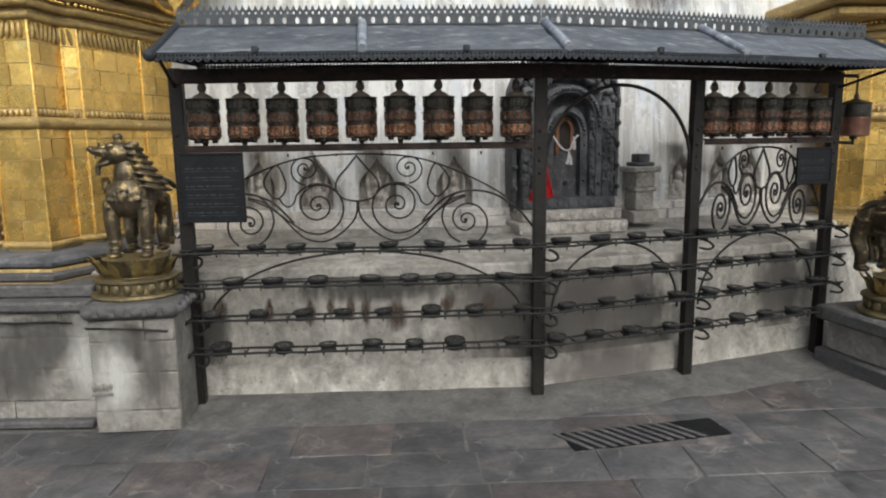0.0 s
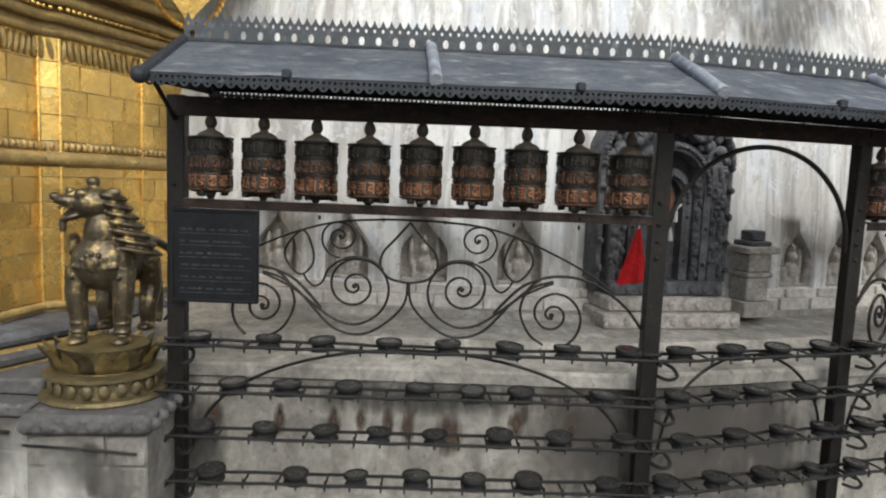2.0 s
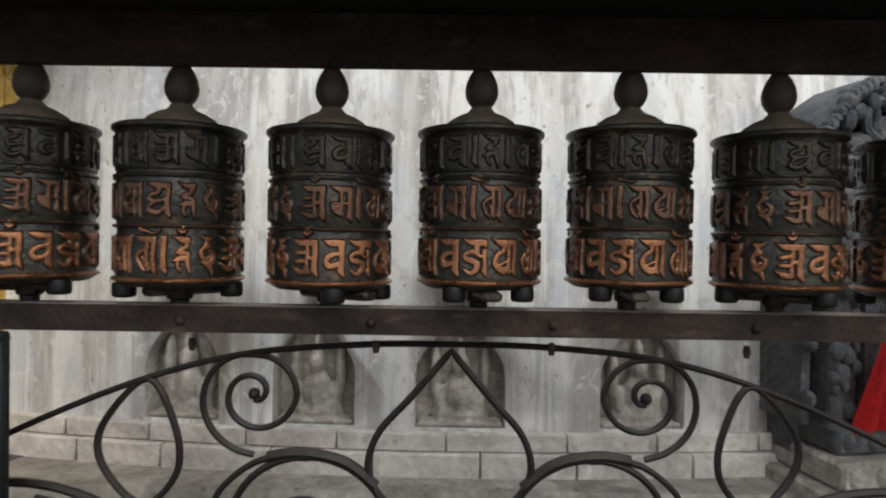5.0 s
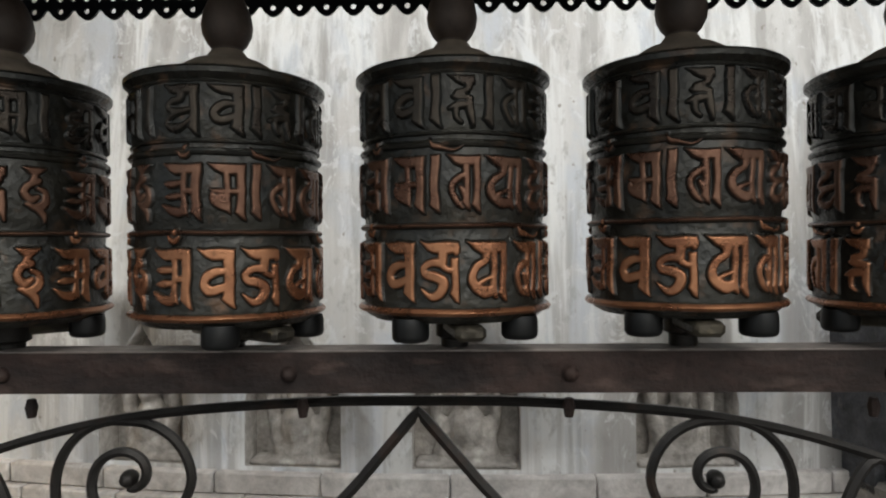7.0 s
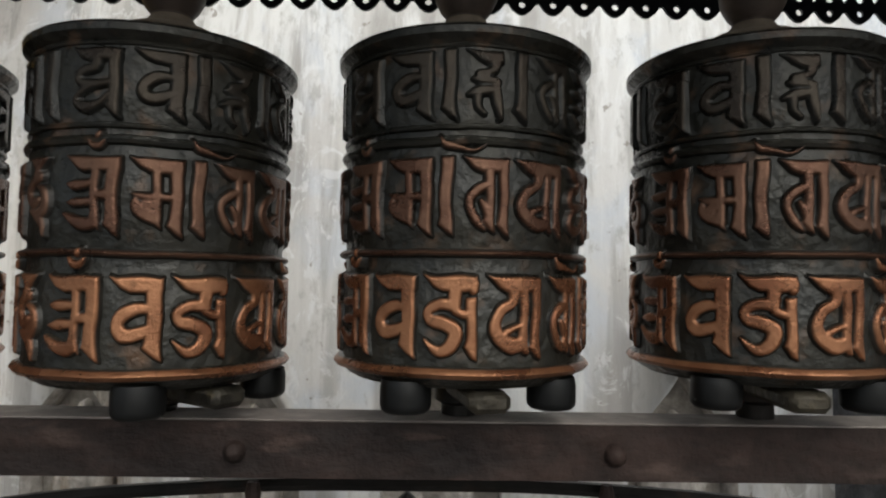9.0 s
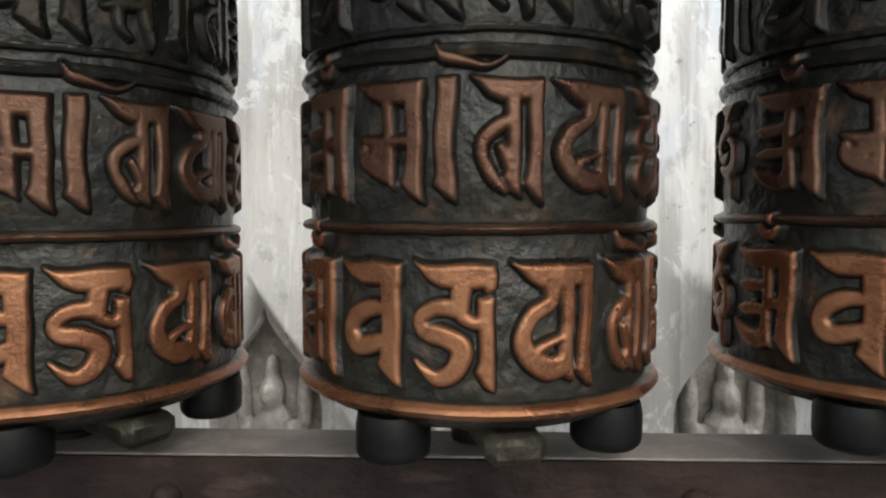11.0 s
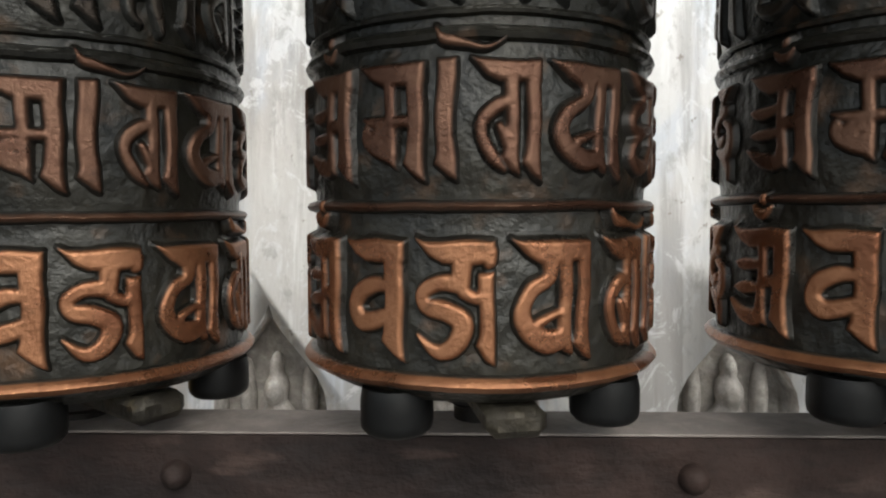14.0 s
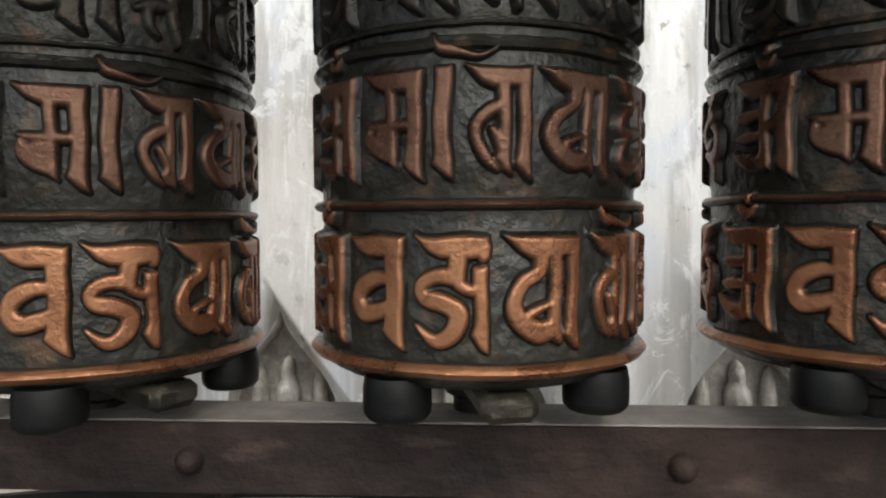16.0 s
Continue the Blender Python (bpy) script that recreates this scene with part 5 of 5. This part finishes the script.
box(bm, (-0.25, -0.23, 0.1), (0.4, 0.3, 0.3), None, 0.01)
part("block", bm, STONE, ped)
bm = bmesh.new()
box(bm, (-0.31, -0.29, 0.3), (0.46, 0.36, 0.395), None, 0.018)
part("top_slab", bm, SLATE, ped)


# ---- gilded shrines ----
tile_bm = bmesh.new()
box(tile_bm, (0, -0.006, 0), (1, 0.004, 1))
tile_me = bpy.data.meshes.new("gold_tile")
bmesh.ops.recalc_face_normals(tile_bm, faces=tile_bm.faces[:])
tile_bm.to_mesh(tile_me)
tile_bm.free()
tile_me.materials.append(GOLD)


def gilded(name, line, label, seed):
    """A gilded wall on a plan polyline: tiled field, torus mouldings, leaf frieze, cornice."""
    r = random.Random(seed)
    shrine = empty(name, Matrix(), label, "shrine", kind="structure")
    bm = bmesh.new()
    sweep(bm, line, [(0.3, 0.7), (-0.1, 0.7), (-0.1, 0.76), (-0.06, 0.775), (-0.075, 0.8), (-0.075, 0.86), (-0.03, 0.885), (0.0, 0.9), (0.002, 2.7), (0.3, 2.7)])
    part("wall_core", bm, SEAM, shrine)
    for q in offset_line(line, -0.008)[1:-1]:
        bm = bmesh.new()
        tube(bm, [Vector((q.x, q.y, z)) for z in (0.96, 1.6, 2.2)], 0.009, 8)
        part("corner_rib", bm, GOLD, shrine)
    for z, rad in ((0.79, 0.022), (0.855, 0.03), (0.945, 0.02)):
        bm = bmesh.new()
        off = offset_line(line, -0.045 if z < 0.9 else -0.012)
        tube(bm, [Vector((q.x, q.y, z)) for q in off], rad, 10)
        part("base_moulding", bm, GOLD_DULL, shrine)
    bm = bmesh.new()
    off = offset_line(line, -0.022)
    tube(bm, [Vector((q.x, q.y, 1.645)) for q in off], 0.034, 12)
    part("torus_moulding", bm, GOLD_DULL, shrine)
    for zt, hgt, flip in ((1.68, 0.045, 1), (2.2, 0.1, -1)):
        bm = bmesh.new()
        for a, b in zip(line, line[1:]):
            d = (b - a).normalized()
            n = int((b - a).length / 0.035)
            rot = Matrix.Rotation(math.atan2(d.y, d.x), 4, "Z")
            for k in range(n):
                q = a + d * (0.018 + 0.035 * k)
                blob(bm, (0, -0.012, 0), (0.014, 0.016, hgt * 0.5), Matrix.Translation((q.x, q.y, zt + hgt * 0.5 * flip)) @ rot @ pose(0, 0, 0, 0, r.uniform(-14, 14), 0), 1, 6)
        part("leaf_frieze", bm, GOLD_DULL, shrine)
    for z, out, rad in ((2.225, 0.03, 0.02), (2.29, 0.055, 0.022), (2.36, 0.085, 0.022), (2.45, 0.12, 0.03)):
        bm = bmesh.new()
        off = offset_line(line, -out)
        tube(bm, [Vector((q.x, q.y, z)) for q in off], rad, 10)
        sweep(bm, line, [(0.0, z - rad), (-out, z - rad), (-out, z + rad), (0.0, z + rad)])
        part("cornice", bm, GOLD_DULL, shrine)
    bm = bmesh.new()
    for a, b in zip(offset_line(line, -0.075), offset_line(line, -0.075)[1:]):
        n = int((b - a).length / 0.03)
        for k in range(n):
            q = a.lerp(b, (k + 0.5) / n)
            blob(bm, (q.x, q.y, 2.325), (0.012, 0.012, 0.012), Matrix(), 1, 6)
    part("beading", bm, GOLD, shrine)
    for a, b in zip(line, line[1:]):
        d = b - a
        L = d.length
        rot = math.degrees(math.atan2(d.y, d.x))
        rows = [0.97 + 0.118 * k for k in range(6)] + [1.73 + 0.122 * k for k in range(4)]
        for j, z in enumerate(rows):
            h = 0.118 if j < 6 else 0.122
            if z + h > 2.22 or (z < 1.61 < z + h):
                h = min(h, (1.61 if z < 1.61 else 2.2) - z)
            if h < 0.03:
                continue
            x = 0.0
            while x < L - 0.01:
                w = r.uniform(0.13, 0.24) if x or j % 2 else r.uniform(0.07, 0.13)
                if L - x - w < 0.06:
                    w = L - x
                m = Matrix.Translation((a.x, a.y, z)) @ pose(0, 0, 0, 0, 0, rot) @ pose(x + 0.0015, 0, 0.0015, r.uniform(-1.2, 1.2), 0, r.uniform(-1.0, 1.0))
                share("tile", tile_me, m @ Matrix.Diagonal((w - 0.0055, 1, h - 0.0055, 1)), shrine)
                x += w
    return shrine


gilded("shrine_west", [Vector(q) for q in ((-3.5, 3.55), (-2.52, 3.5), (-2.5, 3.4), (-2.24, 3.36), (-2.2, 3.62), (-2.13, 3.67), (-1.95, 4.13), (-1.74, 4.7))], "gilded shrine wall of riveted plates with ornate mouldings", 7)
gilded("shrine_east", [Vector(q) for q in ((3.5, 5.5), (3.22, 4.6), (3.3, 4.42), (3.5, 4.3), (4.9, 4.9))], "gilded shrine wall behind the end of the stand", 9)
# carved jamb beside the shrine's recess
jamb = empty("carved_jamb", pose(-2.64, 3.478, 0), "gilded carved jamb of scrolling leaves on the shrine wall", "carving")
bm = bmesh.new()
box(bm, (-0.06, 0.0, 0.95), (0.055, 0.03, 2.2), None, 0.008)
part("backing", bm, OCHRE, jamb)
jr = random.Random(31)
for k in range(40):
    bm = bmesh.new()
    side = 1 if k % 2 else -1
    z = 0.98 + 0.0298 * k
    blob(bm, (side * 0.02, -0.006, z), (0.026, 0.03, 0.017), pose(0, 0, 0, 0, side * 4, 0), 1, 8)
    blob(bm, (side * 0.042, -0.012, z + 0.012), (0.012, 0.022, 0.011), Matrix(), 1, 7)
    blob(bm, (-side * 0.006 + jr.uniform(-0.01, 0.01), -0.014, z + 0.006), (0.011, 0.02, 0.014), Matrix(), 1, 7)
    part("leaf", bm, GOLD_DULL, jamb)
foot = empty("shrine_foot", Matrix(), "stepped stone and gilt courses at the foot of the shrine", "base", kind="structure")
FOOT = [Vector(q) for q in ((-3.5, 3.42), (-2.24, 3.34), (-2.1, 3.62), (-1.95, 4.1), (-1.74, 4.7))]
for mat, prof in ((SLATE, [(0.3, 0.72), (-0.27, 0.72), (-0.28, 0.735), (-0.27, 0.752), (0.1, 0.752)]),
                  (GOLD_DULL, [(0.1, 0.752), (-0.225, 0.752), (-0.225, 0.775), (0.1, 0.775)]),
                  (SLATE, [(0.1, 0.775), (-0.21, 0.775), (-0.225, 0.79), (-0.225, 0.812), (-0.205, 0.824), (0.1, 0.824)]),
                  (GOLD_DULL, [(0.1, 0.824), (-0.175, 0.824), (-0.17, 0.84), (0.1, 0.84)]),
                  (CARVED, [(0.1, 0.84), (-0.15, 0.84), (-0.175, 0.856), (-0.18, 0.875), (-0.165, 0.897), (-0.13, 0.908), (0.1, 0.912)])):
    bm = bmesh.new()
    sweep(bm, FOOT, prof)
    part("course", bm, mat, foot)
# ornate gilded shield on the western shrine's eave
bm = bmesh.new()
me_pts = pointed(0.34, 0.0, 0.5)
extrude_outline(bm, [(x, -z) for x, z in me_pts][::-1], -0.02, 0.02, pose(-1.56, 3.78, 2.8, 6, 0, 30))
for k in range(26):
    a = k / 25 * math.pi
    blob(bm, (0.175 * math.cos(a), -0.01, -0.24 - 0.25 * math.sin(a)), (0.016, 0.024, 0.016), pose(-1.56, 3.78, 2.8, 6, 0, 30), 1, 6)
tagged(link_mesh("eave_ornament", bm, GOLD), "gilded shield-shaped eave ornament with a beaded rim", "ornament")

bm = bmesh.new()
box(bm, (-3.6, 3.1, 2.78), (-1.35, 4.7, 2.86), None, 0.015)
tagged(link_mesh("eave_west", bm, GOLD_DULL), "gilded eave board over the shrine", "eave", kind="structure")

bm = bmesh.new()
box(bm, (2.75, 4.1, 2.42), (4.9, 5.7, 2.52), None, 0.02)
box(bm, (2.85, 4.2, 2.34), (4.9, 5.7, 2.417), None, 0.02)
tagged(link_mesh("eave_east", bm, GOLD_DULL), "gilded stepped eave of the shrine by the end post", "eave", kind="structure")

# ---- carved stone shrine on the dome ----
m = on_dome(0.92, -0.1) @ Matrix.Diagonal((0.86, 1, 1, 1))
carved = empty("carved_niche", m, "dark grey carved stone shrine with an arched top and small opening", "shrine")


def arch(w, z0, spring, top, n=12):
    pts = [(w / 2, z0), (w / 2, spring)]
    for k in range(1, n):
        a = math.pi * k / n
        pts.append((w / 2 * math.cos(a), spring + (top - spring) * math.sin(a) ** 0.85))
    return pts + [(-w / 2, spring), (-w / 2, z0)]


def arch_ring(w, z0, spring, top, band, y0, y1):
    bm = bmesh.new()
    outer, inner = arch(w, z0, spring, top), arch(w - 2 * band, z0, spring, top - band)
    n = len(outer)
    for loops in ((outer, y0), (inner, y0), (outer, y1), (inner, y1)):
        for x, z in loops[0]:
            bm.verts.new((x, loops[1], z))
    bm.verts.ensure_lookup_table()
    v = bm.verts
    for k in range(n - 1):
        o0, i0, o1, i1 = k, n + k, 2 * n + k, 3 * n + k
        bm.faces.new((v[o0], v[o0 + 1], v[i0 + 1], v[i0]))
        bm.faces.new((v[o0], v[o0 + 1], v[o1 + 1], v[o1]))
        bm.faces.new((v[i0], v[i0 + 1], v[i1 + 1], v[i1]))
        bm.faces.new((v[o1], v[o1 + 1], v[i1 + 1], v[i1]))
    for k in (0, n - 1):
        bm.faces.new((v[k], v[n + k], v[3 * n + k], v[2 * n + k]))
    return bm


part("outer_arch", arch_ring(0.92, 1.1, 1.74, 2.12, 0.03, -0.07, 0.2), CARVED, carved)
part("middle_arch", arch_ring(0.56, 1.1, 1.6, 1.88, 0.05, -0.12, 0.15), CARVED, carved)
for w, spring, top, y, n_beads, r_ in ((0.89, 1.74, 2.105, -0.08, 60, 0.022), (0.51, 1.6, 1.855, -0.12, 34, 0.013), (0.3, 1.52, 1.7, -0.07, 24, 0.012)):
    bm = bmesh.new()
    line = arch(w, 1.1, spring, top)
    total = len(line) - 1
    for k in range(n_beads):
        f = (k + 0.5) / n_beads * total
        q0, q1 = line[int(f)], line[min(int(f) + 1, total)]
        f -= int(f)
        blob(bm, (q0[0] * (1 - f) + q1[0] * f, y, q0[1] * (1 - f) + q1[1] * f), (r_ * rng.uniform(0.7, 1.3), 0.03, r_ * rng.uniform(0.7, 1.3)), Matrix(), 1, 7)
    tagged(part("bead_row", bm, CARVED, carved), kind="stuff")
bm = bmesh.new()
extrude_outline(bm, arch(0.86, 1.0, 1.74, 2.09), 0.0, 0.25, Matrix())
part("back_slab", bm, CARVED, carved)
part("inner_frame", arch_ring(0.36, 1.1, 1.52, 1.74, 0.06, -0.07, 0.1), CARVED, carved)
# solid dark plate on the slab; the opening's shade is its colour
bm = bmesh.new()
extrude_outline(bm, arch(0.1, 1.43, 1.56, 1.63), -0.006, 0.05, Matrix.Translation((0.02, 0, 0)))
part("opening", bm, VOID, carved, "dark plate with the opening's shade in its colour")
part("opening_frame", arch_ring(0.15, 1.41, 1.57, 1.66, 0.025, -0.03, 0.05), OCHRE, carved, "ochre-stained frame of the opening")
# dark disc, not bored: the hole's shade is painted
bm = bmesh.new()
lathe(bm, [(0.018, 0), (0.018, 0.02)], 12, Matrix.Translation((0.02, 0.0, 1.2)) @ pose(0, 0, 0, 90))
part("spout_hole_shade", bm, VOID, carved)
for s in (-1, 1):
    for x0, x1, y in ((0.29, 0.4, -0.11), (0.19, 0.25, -0.09)):
        bm = bmesh.new()
        box(bm, (min(s * x0, s * x1), y, 1.1), (max(s * x0, s * x1), 0.05, 1.76), None, 0.01)
        for k in range(46):
            blob(bm, (s * rng.uniform(x0 + 0.015, x1 - 0.015), y, rng.uniform(1.14, 1.74)), (rng.uniform(0.012, 0.028), 0.035, rng.uniform(0.014, 0.035)), Matrix())
        part("pilaster", bm, CARVED, carved)
bm = bmesh.new()
for k in range(170):
    a = rng.uniform(0.06, math.pi - 0.06)
    rr = rng.uniform(0.29, 0.455)
    blob(bm, (rr * math.cos(a), rng.uniform(-0.08, -0.02), 1.68 + rr * math.sin(a) * 0.95), (rng.uniform(0.018, 0.045), 0.06, rng.uniform(0.018, 0.045)), pose(0, 0, 0, 0, 0, 0))
for k in range(5):
    a = math.pi * (k + 0.5) / 5
    tube(bm, smooth_line([(0.34 * math.cos(a) + 0.06 * math.cos(t), -0.085, 1.68 + 0.34 * math.sin(a) + 0.06 * math.sin(t)) for t in (0, 1.2, 2.4, 3.6, 4.8)], 4), 0.014, 6)
part("carved_foliage", bm, CARVED, carved)
for z0, z1, w, y in ((0.86, 0.95, 0.94, -0.24), (0.95, 1.03, 0.86, -0.2), (1.03, 1.11, 0.8, -0.15)):
    bm = bmesh.new()
    box(bm, (-w / 2, y, z0), (w / 2, 0.2, z1), None, 0.012)
    for k in range(9):
        blob(bm, (-w / 2 + w * (k + 0.5) / 9, y, (z0 + z1) / 2), (0.03, 0.025, 0.028), Matrix())
    part("step", bm, CARVED if z0 > 1 else NICHE, carved)

m = on_dome(1.5, -0.13)
pillar = empty("votive_pillar", m, "small moulded grey stone votive pillar beside the carved shrine", "pillar")
for z0, z1, w in ((0.9, 0.99, 0.21), (0.99, 1.13, 0.15), (1.13, 1.16, 0.18), (1.16, 1.27, 0.16), (1.27, 1.31, 0.22), (1.31, 1.34, 0.15), (1.34, 1.4, 0.1)):
    bm = bmesh.new()
    box(bm, (-w / 2, -w / 2, z0), (w / 2, w / 2, z1), None, 0.008)
    part("tier", bm, NICHE if z0 < 1.3 else CARVED, pillar)

# ---- red pennant, tassel and string ----
bm = bmesh.new()
cols, rows = 9, 12
grid = []
for j in range(rows + 1):
    t = j / rows
    w = 0.022 + 0.155 * t ** 1.1
    grid.append([bm.verts.new((0.745 + (k / cols - 0.5) * w + 0.015 * (1 - t), 4.0 + 0.016 * math.sin(k * 1.5 + t * 2) * t, 1.405 - 0.285 * t - (0.03 * (1 - k / cols) * t))) for k in range(cols + 1)])
for j in range(rows):
    for k in range(cols):
        bm.faces.new((grid[j][k], grid[j][k + 1], grid[j + 1][k + 1], grid[j + 1][k]))
bmesh.ops.solidify(bm, geom=bm.faces[:], thickness=0.004)
flag = empty("red_pennant", Matrix(), "bright red cloth pennant hanging from a cord", "pennant")
part("cloth", bm, REDCLOTH, flag)
bm = bmesh.new()
tube(bm, smooth_line([(0.76, 4.0, 1.4), (0.762, 4.01, 1.5), (0.77, 4.05, 1.72)], 4), 0.004, 5)
part("cord", bm, WHITECLOTH, flag)
bm = bmesh.new()
tube(bm, smooth_line([(0.84, 4.1, 1.540), (0.9, 4.07, 1.450), (0.96, 4.1, 1.440), (0.985, 4.1, 1.500), (1.02, 4.1, 1.540)], 4), 0.006, 6)
for a, b in (((0.985, 4.1, 1.530), (0.99, 4.1, 1.440)), ((0.95, 4.08, 1.430), (0.935, 4.08, 1.340)), ((0.95, 4.08, 1.430), (0.965, 4.08, 1.335))):
    tube(bm, [Vector(a), (Vector(a) + Vector(b)) / 2 + Vector((0.006, 0, 0)), Vector(b)], 0.009, 6, taper=(0.5, 1.3))
tagged(link_mesh("cotton_tassel", bm, WHITECLOTH), "knotted white cotton tassel tied by the shrine opening", "tassel")

# ---- stains and dark patches on plaster and stone ----
def stain(mat, m, w, z0, z1, label):
    bm = bmesh.new()
    box(bm, (-w / 2, -0.003, z0), (w / 2, 0.001, z1), m)
    ob = link_mesh("stain", bm, mat)
    ob.visible_shadow = False
    tagged(ob, label, "stain", kind="structure")


def face(i, s, off):
    q = along(i, s, off)
    return Matrix.Translation((q.x, q.y, 0)) @ pose(0, 0, 0, 0, 0, section(i)[1])


stain(RUST_RUN, face(0, 1.15, 0.118), 0.16, 0.36, 0.62, "brown rust run on the plinth plaster")
for k, (x, w) in enumerate(((0.12, 0.09), (0.4, 0.07), (0.64, 0.08), (0.76, 0.06), (0.88, 0.07), (0.97, 0.08), (1.45, 0.1), (1.7, 0.12))):
    stain(RUST_RUN, face(0, x, 0.118), w, 0.47 - 0.03 * (k % 3), 0.63, "brown rust run on the plinth plaster")
for i, x, w, z0, z1 in ((0, 1.85, 0.5, 0.14, 0.78), (1, 0.25, 0.7, 0.14, 0.78), (1, 0.75, 0.6, 0.14, 0.76), (2, 0.95, 0.5, 0.14, 0.76), (0, 0.05, 0.3, 0.14, 0.7), (0, 1.0, 1.6, 0.55, 0.76)):
    stain(GRIME, face(i, x, 0.117), w, z0, z1, "dark damp grime on the plinth plaster")
# broad brownish-grey patches that darken whole stretches of the plinth
for i, x, w, z0, z1, off in ((1, 0.5, 0.98, 0.1, 0.95, 0.118), (1, 0.5, 0.98, -0.15, 0.34, 0.062), (0, 1.72, 0.5, 0.12, 0.9, 0.119), (2, 0.85, 0.44, 0.1, 0.9, 0.119)):
    stain(DARK_PATCH, face(i, x, off), w, z0, z1, "dark brownish-grey patch on the plinth plaster")
stain(LIME, pose(-1.9, 2.977, 0, 0, 0, -2), 0.3, 0.02, 0.66, "white lime run down the stone plinth")
stain(LIME, pose(-1.7, 2.851, 0, 0, 0, 2), 0.28, 0.0, 0.62, "white lime run down the stone plinth")
for x, w, z0, z1 in ((-1.5, 0.2, 0.05, 0.6), (-1.62, 0.3, 0.4, 0.63)):
    stain(GRIME, pose(x, 2.85, 0, 0, 0, 2), w, z0, z1, "dark grime on the stone plinth")
for x, w, z0, z1 in ((-2.25, 0.4, 0.1, 0.66), (-2.1, 0.35, 0.3, 0.66), (-2.5, 0.5, 0.05, 0.6)):
    stain(GRIME, pose(x, 2.985, 0, 0, 0, -2), w, z0, z1, "dark grime on the stone plinth")


def dome_stain(mat, x0, x1, z0, z1, label):
    """A thin stain lying on the curve of the dome."""
    bm = bmesh.new()
    rows = []
    for kz in range(9):
        z = z0 + (z1 - z0) * kz / 8
        rad = next(ra + (rb - ra) * (z - za) / (zb - za) for (ra, za), (rb, zb) in zip(DOME_PROFILE, DOME_PROFILE[1:]) if za <= z <= zb) + 0.012
        row = []
        for kx in range(13):
            x = x0 + (x1 - x0) * kx / 12
            row.append(bm.verts.new((x, DOME.y - math.sqrt(rad ** 2 - (x - DOME.x) ** 2), z)))
        rows.append(row)
    for a, b in zip(rows, rows[1:]):
        for kx in range(12):
            bm.faces.new((a[kx], a[kx + 1], b[kx + 1], b[kx]))
    ob = link_mesh("stain", bm, mat)
    ob.visible_shadow = False
    tagged(ob, label, "stain", kind="structure")


dome_stain(GRIME, 1.05, 2.5, 2.3, 3.3, "dark damp smear on the whitewashed dome")
dome_stain(GRIME, 1.35, 2.1, 2.35, 2.8, "dark damp smear on the whitewashed dome")

# ---- drain grating ----
gr = empty("drain_grating", pose(1.05, 2.665, 0.0, 0, 0, 9), "old slotted stone drain grating in the paving", "drain")
# flat black slab, no hollow: the dark between the bars is its colour
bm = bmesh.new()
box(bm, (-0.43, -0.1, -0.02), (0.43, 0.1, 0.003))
part("pit_shade", bm, BOARD, gr)
for k in range(11):
    bm = bmesh.new()
    box(bm, (-0.012, -0.12, 0.0), (0.012, 0.12, 0.008), pose(-0.4 + 0.062 * k, 0, 0, 0, 0, 32), 0.003)
    part("bar", bm, SLATE, gr)

# ---- paving slabs ----
paving = empty("pavement", Matrix(), "worn dark flagstones with a few reddish slabs", "pavement", kind="structure")
r = random.Random(21)
for ang, x0, x1, y0, y1 in ((3.0, -6.5, 7.0, -3.2, 3.4),):
    y = y0
    while y < y1:
        h = r.uniform(0.28, 0.46)
        x = x0 + r.uniform(-0.3, 0)
        while x < x1:
            w = r.uniform(0.3, 0.66)
            c = Vector((x + w / 2, y + h / 2))
            if not (c.y > 2.45 and c.x < -1.3 and c.y > 2.95) and c.y < 3.3 + max(0, (c.x - 0.6) * 0.3):
                bm = bmesh.new()
                box(bm, (-w / 2 + 0.002, -h / 2 + 0.002, -0.04), (w / 2 - 0.002, h / 2 - 0.002, r.uniform(-0.003, -0.0005)), None, 0.006)
                for v in bm.verts:
                    v.co.x += r.uniform(-0.009, 0.009)
                    v.co.y += r.uniform(-0.009, 0.009)
                ob = part("slab", bm, PAVE_RED if r.random() < 0.12 else PAVE, paving)
                ob.matrix_basis = pose(c.x, c.y, 0, r.uniform(-0.25, 0.25), r.uniform(-0.25, 0.25), r.uniform(-0.9, 0.9))
            x += w
        y += h
